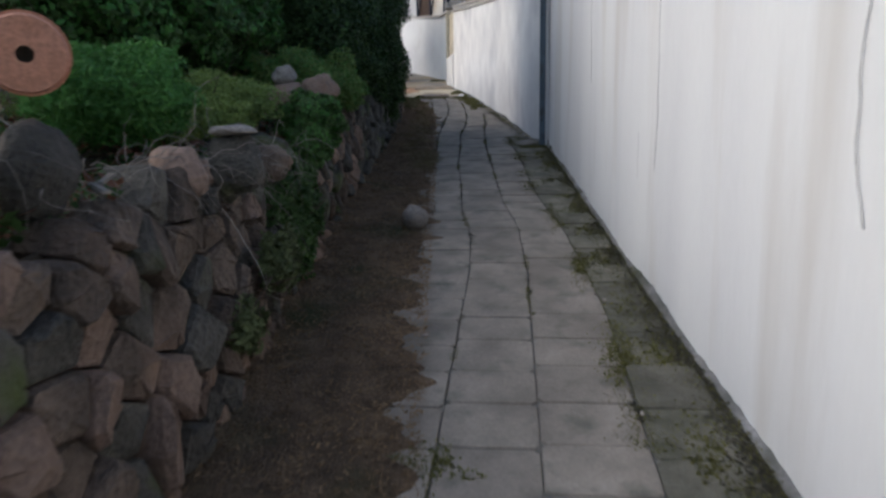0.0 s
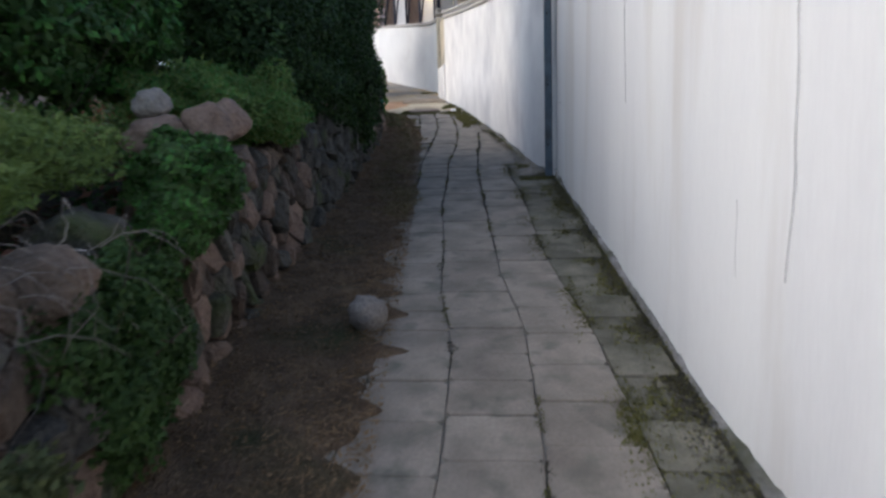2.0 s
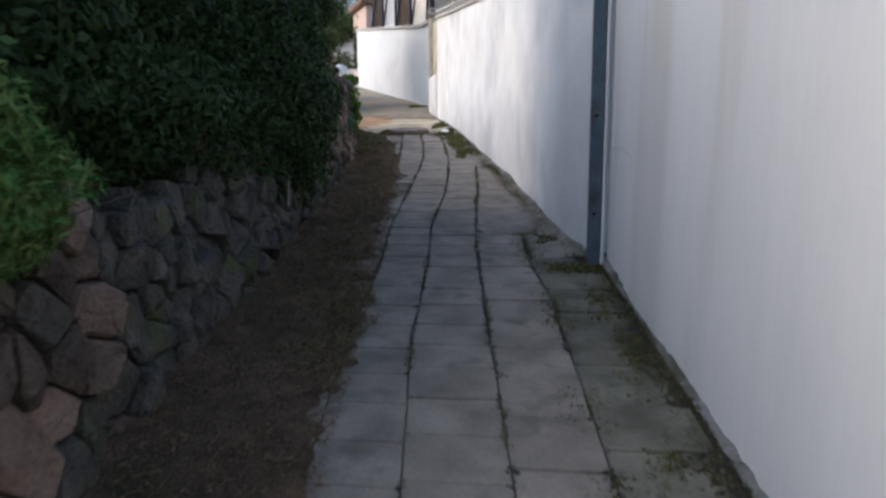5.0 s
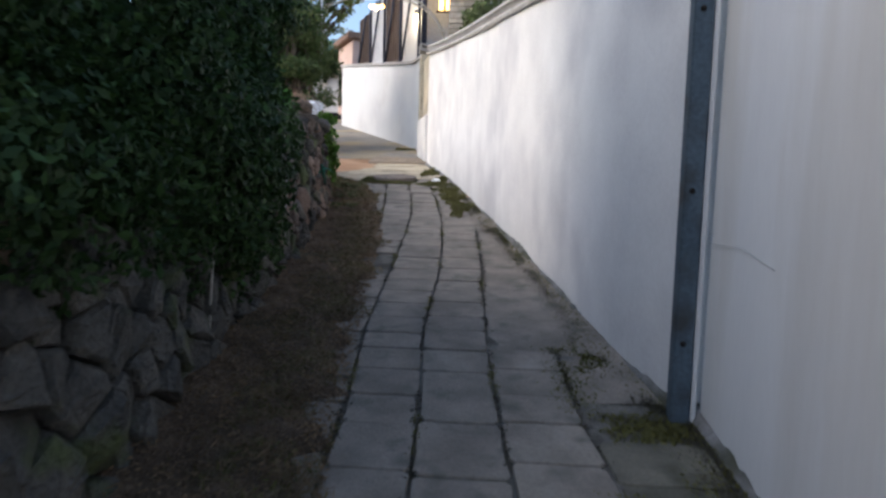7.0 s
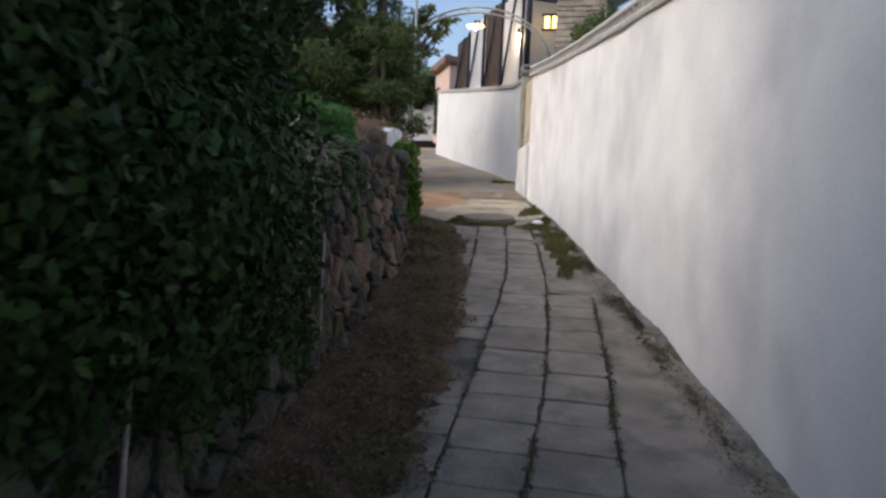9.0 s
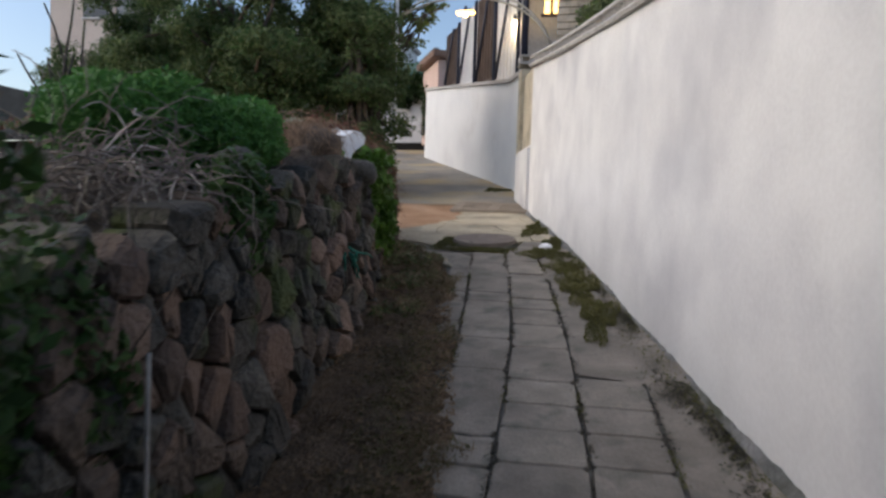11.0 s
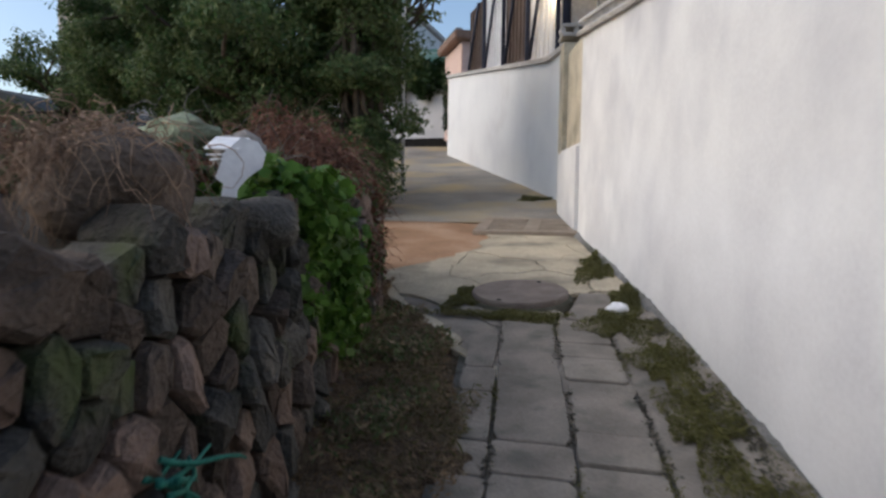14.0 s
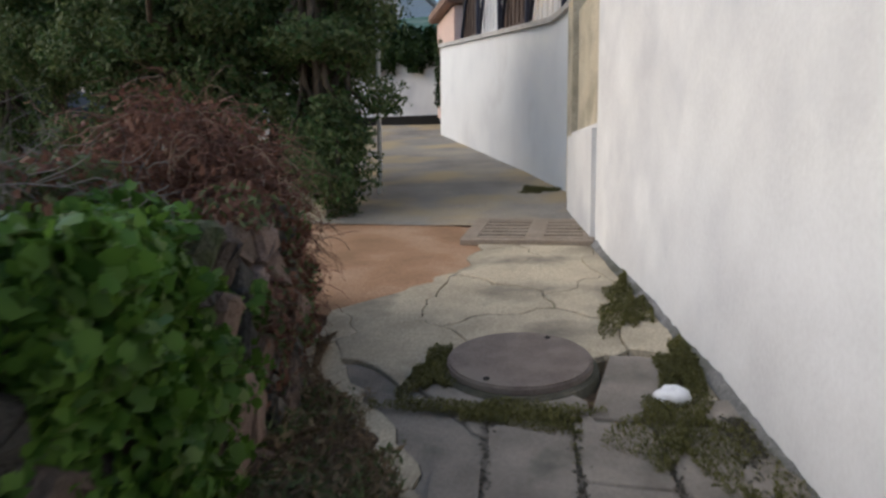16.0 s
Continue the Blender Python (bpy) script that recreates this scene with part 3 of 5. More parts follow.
# ---- panelled house, roof, arch and lamps ----
house = thing("house", (-1.6, 26, ground(26)), "house with brown and white panels and a pink end", "house")


def along(k, back=0.2):
    """A point on the house front, k from its near end to its far end."""
    return (-2.35 + (-4.75 + 2.35) * k + back * 0.9, 22.55 + (27.5 - 22.55) * k + back * 0.42)


ang = math.degrees(math.atan2(4.95, -2.4))
for i in range(4):
    k = (i + 0.5) / 4
    x, y = along(k)
    z0, z1 = low_top(y) + 0.02, 7.05 + 0.12 * (i == 1 or i == 2)
    ln = math.hypot(4.95, 2.4) / 4
    dark = i % 2 == 1
    pn = box("panel", x, y, (z0 + z1) / 2 - 0.06, ln - 0.006, 0.06, z1 - z0 + 0.12, M_BROWN if dark else M_WHITE_PANEL, house, rz=ang, bevel=0.004, label="brown slatted panel" if dark else "white corrugated panel")
    for s in range(7):
        kk = (i + (s + 0.5) / 7) / 4
        sx, sy = along(kk, 0.155)
        put_z = (z0 + z1) / 2
        box("slat", sx, sy, put_z, 0.03, 0.02, z1 - z0 - 0.04, M_BROWN if dark else M_WHITE_PANEL, house, rz=ang, bevel=0)
    a, b = along((i + 0.3) / 4, 0.1), along((i + 0.86) / 4, 0.1)
    tube("brace", [(a[0], a[1], z1 - 0.05), (b[0], b[1], low_top(b[1]) + 0.04)], 0.03, M_NAVY, house, 6, "dark navy diagonal brace")
    e = along(i / 4, 0.12)
    box("mullion", e[0], e[1], (low_top(e[1]) + z1) / 2, 0.05, 0.06, z1 - low_top(e[1]), M_NAVY, house, rz=ang, bevel=0.003)
bx, by = along(0.5, 2.0)
box("body", bx, by, 5.4, 4.9, 3.3, 2.9, M_FACADE_W, house, rz=ang, bevel=0.02)
rx_, ry_ = along(0.36, 2.1)
box("roof", rx_, ry_, 7.5, 4.2, 3.6, 0.12, M_ROOF, house, rz=ang, rx=-13, bevel=0.02)
ex, ey = -4.98, 29.85
box("pink_wall", ex + 0.4, ey, 5.6, 1.9, 1.9, 2.2, M_PINK, house, rz=ang, bevel=0.02)
box("eave", ex + 0.35, ey - 0.05, 6.82, 2.2, 2.15, 0.2, M_BRICK, house, rz=ang, bevel=0.03)
for i in range(10):
    k = (i - 4.5) * 0.2
    box("ridge_tile", ex + 0.4 + k * math.cos(radians(ang)) - 0.9, ey + k * math.sin(radians(ang)) - 0.5, 6.95, 0.17, 0.2, 0.07, M_ROOF, house, rz=ang, bevel=0.03)

tall = thing("lamp_post", (-1.95, 22.7, ground(22.7)), "tall dark painted post on the white wall", "post")
tube("pole", [(-2.1, 22.38, 5.05), (-2.1, 22.38, 7.6)], 0.06, M_NAVY, tall, 10)
box("base_plate", -2.1, 22.38, 5.07, 0.18, 0.18, 0.04, M_NAVY, tall)

clad = thing("stone_pillar", (-1.0, 22.3, ground(22.3)), "square pillar clad in stacked tan stones", "pillar")
box("core", -1.1, 22.5, 5.2, 0.82, 0.62, 4.8, M_STACK, clad)
zz = 4.9
while zz < 7.5:
    hh = random.uniform(0.08, 0.14)
    x0 = -1.54
    while x0 < -0.7:
        wv = random.uniform(0.16, 0.34)
        box("stone", x0 + wv / 2, 22.17 + random.uniform(-0.012, 0.012), zz + hh / 2, wv - 0.014, 0.06, hh - 0.014, M_STACK, clad, bevel=0.008)
        x0 += wv
    zz += hh
window_house = thing("lit_window", (-1.62, 22.62, 6.1), "small window glowing warm beside the stone pillar", "window")
box("pane", -1.66, 22.62, 6.28, 0.26, 0.03, 0.26, LAMP_GLOW, window_house, bevel=0)
box("window_frame", -1.66, 22.6, 6.28, 0.05, 0.05, 0.3, M_BROWN, window_house, bevel=0.004)
box("window_frame", -1.66, 22.6, 6.13, 0.38, 0.05, 0.05, M_BROWN, window_house, bevel=0.004)
box("window_frame", -1.66, 22.6, 6.43, 0.38, 0.05, 0.05, M_BROWN, window_house, bevel=0.004)

arch = thing("garden_arch", (-3.3, 22.2, ground(22.2)), "bent double tube arch spanning the alley", "arch")
for off, dz in ((0.0, 0.0), (0.16, 0.16)):
    pts = []
    for i in range(25):
        a = math.pi * (0.06 + 0.88 * i / 24)
        pts.append((-3.35 + 1.75 * math.cos(a), 22.3 + off - 0.35 * math.cos(a), 5.25 + (1.15 + dz) * math.sin(a)))
    tube("arch_tube", pts, 0.022, M_TUBE, arch, 6)
for i in range(5):
    a = math.pi * (0.15 + 0.7 * i / 4)
    tube("rung", [(-3.35 + 1.75 * math.cos(a), 22.3 - 0.35 * math.cos(a), 5.25 + 1.15 * math.sin(a)), (-3.35 + 1.75 * math.cos(a), 22.46 - 0.35 * math.cos(a), 5.25 + 1.31 * math.sin(a))], 0.012, M_TUBE, arch, 6)
tube("arch_leg", [(-1.62, 22.0, 5.2), (-1.62, 22.0, 5.55)], 0.022, M_TUBE, arch, 6)
tube("arch_leg", [(-5.07, 22.6, ground(22.6)), (-5.07, 22.6, 5.5)], 0.022, M_TUBE, arch, 6)


def bulb(name, at, r, material, power, label):
    t = thing(name, at, label, "lamp")
    bm = bmesh.new()
    bmesh.ops.create_uvsphere(bm, u_segments=12, v_segments=8, radius=r, matrix=Matrix.Translation(at))
    g = part("globe", bm, material, t, smooth=True)
    g.visible_shadow = False
    tube("holder", [(at[0], at[1], at[2] + r), (at[0], at[1], at[2] + r + 0.1)], 0.03, M_NAVY, t)
    d = bpy.data.lights.new(name, "POINT")
    d.energy, d.color, d.shadow_soft_size = power, (1.0, 0.74, 0.42), 0.1
    lamp = new(name + "_light", d)
    lamp.location = (at[0], at[1] - 0.02, at[2] - r - 0.02)
    return t


bulb("warm_lamp", (-2.33, 22.75, 6.05), 0.055, BULB_GLOW, 12, "round warm bulb hung from the arch")
flood = bulb("wide_lamp", (-3.3, 23.0, 6.3), 0.05, BULB_GLOW, 12, "wide warm lamp under the arch")
box("shade", -3.3, 23.0, 6.33, 0.36, 0.16, 0.06, LAMP_GLOW, flood, rz=-8, bevel=0.02, label="glowing amber shade")

# ---- end of the alley ----
endw = thing("wall_end", (-7, 31.5, ground(31.5)), "stained white wall closing the upper alley", "wall", kind="structure")
box("plaster", -8.2, 32.0, 5.3, 7.0, 0.25, 1.9, M_PLASTER_FAR, endw, rz=-6, bevel=0.02)
box("plinth", -8.2, 31.85, ground(31.8) + 0.06, 7.0, 0.3, 0.3, M_DARK, endw, rz=-6, bevel=0.03, label="near-black strip along the wall foot")
awn = thing("awning", (-8, 33.2, ground(33)), "green fabric awning behind the end wall", "awning")
box("fabric", -8.2, 33.3, 7.35, 6.5, 2.4, 0.05, M_AWNING, awn, rz=-6, rx=22, bevel=0.01)
box("valance", -8.2, 34.3, 6.3, 6.5, 0.05, 1.8, M_AWNING, awn, rz=-6, bevel=0.01)
for dx in (-3, 0, 3):
    tube("pole", [(-8.2 + dx, 32.5 - dx * 0.1, 4.2), (-8.2 + dx, 32.5 - dx * 0.1, 7.0)], 0.04, M_STEEL, awn)
p, d = blob_points(15000, [((-8.6 + 0.9 * i, 31.75 - 0.09 * i, 6.5 + 0.12 * math.sin(i * 2.1)), (0.6, 0.25, 0.62 + 0.18 * math.sin(i * 1.7))) for i in range(-2, 5)])
ivy_end = thing("hanging_creeper", (-7.5, 31.7, 6.0), "dark creeper hanging over the end wall", "climbing plant")
leaf_mesh("leaves", p, d, 0.12, L_DARK, parent=ivy_end, droop=1)
put("stems", *many_tubes([wander((-9 + 0.8 * i, 31.9, 6.5), (0.3, -0.3, -1), 0.9) for i in range(6)], 0.012), M_BARK, ivy_end, kind="stuff")


def building(name, x, y, sx, sy, z0, z1, material, label, rz=0, wins=()):
    b = thing(name, (x, y, z0), label, "building")
    box("wall", x, y, (z0 + z1) / 2, sx, sy, z1 - z0, material, b, rz, 0.05)
    box("roof", x, y, z1 + 0.15, sx + 0.4, sy + 0.4, 0.3, M_CAP, b, rz, 0.05)
    for wx, wz in wins:
        w = box("window", x + wx, y - sy / 2 - 0.02, wz, 1.5, 0.12, 1.4, M_GLASS, b, rz, 0.02)
        box("frame", x + wx, y - sy / 2 - 0.06, wz - 0.75, 1.7, 0.16, 0.1, M_FACADE_W, w, rz, 0.02)
    return b


building("apartment_block", -28, 46, 4.2, 6, 4, 20, M_FACADE, "pale pinkish rendered apartment block far behind the garden", wins=[(0.8, 13), (0.8, 16.5)])
building("far_house", -15.5, 52, 6, 8, 4, 13.0, M_FACADE_W, "white rendered house behind the end wall", wins=[(-1.5, 11), (2, 11)])
building("far_house", -7.5, 60, 9, 8, 4, 12, M_FACADE_W, "white flat-roofed house beyond the pink gable", wins=[(0, 10.5)])
shed = thing("net_shed", (-22, 33, ground(33)), "low garden shed under dark shade netting", "shed")
nv, nf = [], []
for i in range(13):
    a = math.pi * i / 12
    for y in (27, 38):
        nv.append((-24 + 9 * math.cos(a), y, 4.2 + 2.0 * math.sin(a) ** 0.7))
for i in range(12):
    nf.append((2 * i, 2 * i + 1, 2 * i + 3, 2 * i + 2))
nf.append(tuple(range(0, 26, 2)))
put("netting", nv, nf, M_NETROOF, shed)
for x in (-32, -24, -16):
    tube("pole", [(x, 27, 4), (x, 27, 4.4 + 1.6 * math.cos((x + 24) / 9 * 1.5))], 0.05, M_STEEL, shed)
hill = []
for i in range(61):
    a = radians(60 + 2.4 * i)
    hill.append((math.cos(a) * 420, math.sin(a) * 420, 16 + 9 * noise.noise((i * 0.17, 3, 0)) + 3 * noise.noise((i * 0.9, 5, 0))))
hv = [v for x, y, z in hill for v in ((x, y, 0), (x, y, z), (x * 1.3, y * 1.3, z * 1.1))]
hf = [f for i in range(60) for f in ((3 * i, 3 * i + 1, 3 * i + 4, 3 * i + 3), (3 * i + 1, 3 * i + 2, 3 * i + 5, 3 * i + 4))]
tagged(put("backdrop", hv, hf, M_HILL), "dark wooded hills on the skyline", "hills", kind="structure")

# ---- manhole, drain and loose things on the ground ----
mh = thing("manhole_cover", (-1.99, 17.37, ground(17.37)), "round rusty-grey iron manhole cover set proud of the slabs", "manhole cover")
SL = Matrix.Translation((-1.99, 17.37, ground(17.37))) @ Matrix.Rotation(math.atan(0.129), 4, "X")


def disc(r0, r1, z0, z1, seg=48, bev=0.008):
    bm = bmesh.new()
    bmesh.ops.create_cone(bm, cap_ends=True, segments=seg, radius1=r0, radius2=r1, depth=z1 - z0, matrix=SL @ Matrix.Translation((0, 0, (z0 + z1) / 2)))
    bmesh.ops.bevel(bm, geom=[e for e in bm.edges if len(e.link_faces) == 2 and e.calc_face_angle(0) > 1], offset=bev, segments=2, affect="EDGES")
    return bm


part("rim", disc(0.38, 0.365, -0.05, 0.022), M_TILE_MOSS, mh, "mossy concrete rim")
part("lid", disc(0.345, 0.34, 0.02, 0.06), M_IRON, mh)
# near-black discs on the lid, the shade of two pick holes as colour
for i in range(2):
    a = 1.2 + i * math.pi
    bm = bmesh.new()
    bmesh.ops.create_cone(bm, cap_ends=True, segments=10, radius1=0.016, radius2=0.016, depth=0.006, matrix=SL @ Matrix.Translation((0.29 * math.cos(a), 0.29 * math.sin(a), 0.061)))
    part("pick_hole_shade", bm, M_DARK, mh)

drain = thing("drain_grate", (-2.3, 20.4, ground(20.4)), "weathered slotted drain grate across the alley", "drain grate")
DS_ = Matrix.Translation((-2.33, 20.4, ground(20.4))) @ Matrix.Rotation(math.atan(0.13), 4, "X") @ Matrix.Rotation(radians(2), 4, "Z")
# near-black plate close under the slats, painted as the shaded depth of the drain
part("pit_shade", box_bm((1.0, 0.8, 0.02), DS_ @ Matrix.Translation((0, 0, 0.002)), 0), M_DARK, drain)
for nm, sx, sy, x, y in (("frame_bar", 1.12, 0.09, 0, -0.44), ("frame_bar", 1.12, 0.09, 0, 0.44), ("frame_bar", 0.14, 0.82, -0.5, 0), ("frame_bar", 0.1, 0.82, 0.52, 0), ("frame_bar", 0.16, 0.82, 0.06, 0)):
    part(nm, box_bm((sx, sy, 0.05), DS_ @ Matrix.Translation((x, y, 0.012)), 0.006), M_GRATE, drain)
for side in (-0.22, 0.31):
    for i in range(6):
        part("slat", box_bm((0.42, 0.07, 0.022), DS_ @ Matrix.Translation((side, -0.345 + i * 0.138, 0.026)), 0.004), M_GRATE, drain)


def pebble(name, at, size, material, label, category="stone", parent=None, seed=0, group="", lumpy=0.42):
    bm = bmesh.new()
    bmesh.ops.create_icosphere(bm, subdivisions=3, radius=1)
    for v in bm.verts:
        k = 1 + lumpy * noise.noise(v.co * 1.1 + Vector((seed, 0, 0))) + 0.14 * noise.noise(v.co * 3.5 + Vector((seed, 5, 0)))
        v.co = Vector((v.co.x * size[0], v.co.y * size[1], v.co.z * size[2])) * k * 0.5 + Vector(at)
    ob = part(name, bm, material, parent, "", smooth=True)
    return tagged(ob, label, category, group)


pebble("loose_stone", (-0.78, 5.3, ground(5.3) + 0.1), (0.21, 0.22, 0.2), M_STONE_PALE, "rounded pale stone lying at the edge of the slabs", seed=21, lumpy=0.12)
pebble("crumpled_bag", (-1.32, 17.12, ground(17.12) + 0.035), (0.13, 0.11, 0.08), M_PLASTIC, "crumpled white plastic bag in the mossy grass", "litter", seed=8)
for x, y, s in ((-0.45, 3.3, 0.03), (-0.62, 2.7, 0.025), (-0.9, 3.1, 0.02), (-1.0, 5.1, 0.03), (0.5, 3.8, 0.03), (0.42, 6.6, 0.03), (0.5, 2.6, 0.025), (-2.2, 14.7, 0.05), (-2.35, 15.5, 0.04), (-2.1, 14.1, 0.03), (-1.62, 20.1, 0.06)):
    pebble("litter_scrap", (x, y, ground(y) + 0.022 + s * 0.15), (s * 0.8, s * 1.2, s * 0.4), M_STONE_PALE, "small pale scrap of litter on the ground", "litter", seed=x, group="scraps of litter")

ledge = thing("concrete_ledge", (-4.9, 20.85, ground(20.85)), "low concrete ledge at the foot of the ivy", "ledge")
box("slab", -5.0, 20.9, ground(20.9) + 0.09, 1.0, 0.3, 0.24, M_CONC, ledge, bevel=0.02)


# ---- dry stone wall ----
def stone_mesh(name, centre, poly, depth, seed):
    """A rough stone: its outline against the wall, a bulging front and slanting facets. Coordinates: along, up, out."""
    cx, cy = centre
    out = []
    n = len(poly)
    rnd = random.Random(seed)
    # cut the corners of the outline
    pts = []
    for i in range(n):
        (ax, ay), (bx, by) = poly[i], poly[(i + 1) % n]
        if math.hypot(bx - ax, by - ay) < 0.015:
            continue
        k = rnd.uniform(0.03, 0.11)
        pts += [(ax + (bx - ax) * k, ay + (by - ay) * k), (bx + (ax - bx) * k, by + (ay - by) * k)]
    n = len(pts)
    tilt = (rnd.uniform(-0.4, 0.4), rnd.uniform(-0.3, 0.35))
    off = (rnd.uniform(-0.3, 0.3), rnd.uniform(-0.3, 0.3))
    size = max(math.hypot(x - cx, y - cy) for x, y in poly)
    vs, fs = [], []
    for sh, dp in ((0.9, -0.16), (0.96, depth * 0.15), (0.92, depth * 0.72), (0.76, depth * 0.97)):
        for x, y in pts:
            dx, dy = (x - cx) * sh, (y - cy) * sh
            w = dp + ((dx * tilt[0] + dy * tilt[1]) * min(1, dp / depth) if dp > 0 else 0) + rnd.uniform(-0.012, 0.012) * (dp > 0)
            vs.append((cx + dx, cy + dy, w))
    vs.append((cx + off[0] * size, cy + off[1] * size, depth * 1.04 + size * 0.3 * (off[0] * tilt[0] + off[1] * tilt[1]) + rnd.uniform(-0.008, 0.02)))
    for r in range(3):
        for i in range(n):
            q = (i + 1) % n
            fs.append((r * n + i, r * n + q, (r + 1) * n + q, (r + 1) * n + i))
    for i in range(n):
        fs.append((3 * n + i, 3 * n + (i + 1) % n, 4 * n))
    return vs, fs


def wall_place(s, h, w):
    """From (along, up, out) on the stone wall's face to the world; the face leans back a little."""
    return (stone_x(s) - 0.14 * h + w, s - 0.15 * w, ground(s) + h)


stone_wall = thing("stone_wall", (-1.6, 7, ground(7)), "dry-laid wall of rough brown and grey field stones", "wall", kind="structure")
core_v, core_f = [], []
for j in range(60):
    s = -10.5 + 0.465 * j
    for h in (-0.3, 0.3, 0.7, 1.0):
        hh = min(h, stone_h(s) - 0.06)
        core_v.append(wall_place(s, hh, -0.06))
for j in range(59):
    for k in range(3):
        q = j * 4 + k
        core_f.append((q, q + 4, q + 5, q + 1))
put("fill", core_v, core_f, M_SOIL, stone_wall)

# stones: larger towards the start, smaller beyond the hedge
sr = random.Random(11)
sites = []


def stone_size(s):
    return lerp_table([(-3, 0.155), (4, 0.15), (8, 0.16), (10.5, 0.135), (13, 0.13), (15, 0.135), (18, 0.14)], s)


for _ in range(9000):
    s, h = sr.uniform(-3.2, 18.3), sr.uniform(-0.12, 1.2)
    d0 = stone_size(s) * (0.9 + 0.7 * noise.noise((s * 2.3, h * 3, 4)))
    if all(((s - a) / 1.05) ** 2 + ((h - b) * 1.1) ** 2 > d0 * d0 for a, b in sites):
        sites.append((s, h))
inside = [i for i, (s, h) in enumerate(sites) if h < stone_h(s) - 0.02 and s < 17.0]
made = cells(sites, inside, (-3.4, -0.2, 18.5, 1.4))
mats = [M_STONE, M_STONE, M_STONE_DARK, M_STONE, M_STONE_DARK, M_STONE_PINK]
rest_v, rest_f, count = [], [], 0
for i, (c, poly) in enumerate(made):
    size = max(math.hypot(x - c[0], y - c[1]) for x, y in poly)
    if size > 0.4:
        continue
    vs, fs = stone_mesh("stone", c, poly, sr.uniform(0.04, 0.11), i)
    vs = [wall_place(*v) for v in vs]
    m = mats[sr.randrange(6)] if c[0] < 8 else mats[sr.choice((0, 0, 2, 4, 0, 5, 2) if c[0] > 13 else (0, 2, 2, 4, 0, 4, 0))]
    if sr.random() < 0.015:
        m = M_STONE_PALE
    if 1.2 < c[0] < 7.5 or 11.2 < c[0] < 17.2 and count < 420:
        count += 1
        put("stone", vs, fs, m, stone_wall)
    else:
        rest_f += [tuple(k + len(rest_v) for k in f) for f in fs]
        rest_v += vs
put("stones", rest_v, rest_f, M_STONE_DARK, stone_wall, kind="stuff")

# loose boulders along the top of the wall
for x, y, up, sx, sy, sz, m, lab in (
    (-1.24, 2.97, 0.95, 0.25, 0.24, 0.31, M_STONE_DARK, "dark block-like boulder on the stone wall"),
    (-1.235, 2.95, 1.105, 0.21, 0.2, 0.05, M_STONE_PALE, "flat pale stone lying on the dark boulder"),
    (-1.4, 3.75, 0.82, 0.3, 0.3, 0.2, M_STONE, "rounded grey stone on top of the wall"),
    (-1.32, 2.55, 0.98, 0.24, 0.2, 0.26, M_STONE_PINK, "pinkish upright stone on top of the wall"),
    (-1.66, 4.98, 1.08, 0.3, 0.24, 0.19, M_STONE_PINK, "pinkish flat stone on top of the wall"),
    (-1.48, 5.08, 1.1, 0.24, 0.22, 0.22, M_STONE_PINK, "tan stone stacked on top of the wall"),
    (-1.68, 4.99, 1.235, 0.16, 0.14, 0.13, M_STONE_PALE, "small pale stone balanced on the others"),
    (-1.5, 5.4, 1.1, 0.22, 0.2, 0.2, M_STONE_PINK, "tan rounded stone on top of the wall"),
    (-1.62, 4.25, 0.8, 0.32, 0.3, 0.24, M_STONE_DARK, "grey stone half sunk in the bank"),
    (-1.9, 8.3, 0.95, 0.3, 0.3, 0.22, M_STONE, "rough stone below the hedge"),
    (-2.3, 12.5, 1.1, 0.2, 0.3, 0.22, M_STONE_DARK, "dark grey stone on top of the wall"),
    (-2.5, 13.58, 1.09, 0.12, 0.1, 0.2, M_STONE, "upright pale grey stone on top of the wall"),
    (-2.7, 14.15, 1.13, 0.46, 0.4, 0.34, M_STONE, "large brown stone on top of the wall"),
    (-2.92, 15.2, 1.14, 0.25, 0.16, 0.22, M_STONE_PALE, "pale lump of concrete on the bank"),
    (-2.56, 14.72, 0.93, 0.32, 0.34, 0.22, M_STONE_DARK, "dark boulder under the white plastic offcut"),
):
    pebble("boulder", (x, y, ground(y) + up), (sx, sy, sz), m, lab, seed=y, group="loose stones on the wall")

# ---- flower pot, white board, nets, stakes and rags ----
pot = thing("flower_pot", (-1.42, 1.75, ground(1.7) + 1.2), "terracotta flower pot lying on its side", "flower pot")
PM = Matrix.Translation((-1.315, 1.78, ground(1.78) + 1.465)) @ Matrix.Rotation(radians(36), 4, "Z") @ Matrix.Rotation(radians(96), 4, "X") @ Matrix.Scale(0.84, 4)
bm = bmesh.new()
prof = [(0.027, 0.0), (0.12, 0.0), (0.126, -0.012), (0.135, -0.2), (0.145, -0.2), (0.146, -0.25), (0.13, -0.25), (0.12, -0.19), (0.105, -0.025), (0.027, -0.02)]
rings = [[bm.verts.new(PM @ Vector((r * math.cos(math.tau * k / 28), r * math.sin(math.tau * k / 28), z))) for k in range(28)] for r, z in prof]
for a, b in zip(rings, rings[1:] + rings[:1]):
    for k in range(28):
        bm.faces.new((a[k], a[(k + 1) % 28], b[(k + 1) % 28], b[k]))
bmesh.ops.recalc_face_normals(bm, faces=bm.faces[:])
part("shell", bm, M_TERRA, pot, smooth=False)
# added disc in the soil colour, for the shade behind the drain hole
bm = bmesh.new()
bmesh.ops.create_cone(bm, cap_ends=True, segments=24, radius1=0.1, radius2=0.1, depth=0.05, matrix=PM @ Matrix.Translation((0, 0, -0.07)))
part("soil", bm, M_SOIL, pot, "added dark disc that stands for the shade in the drain hole")
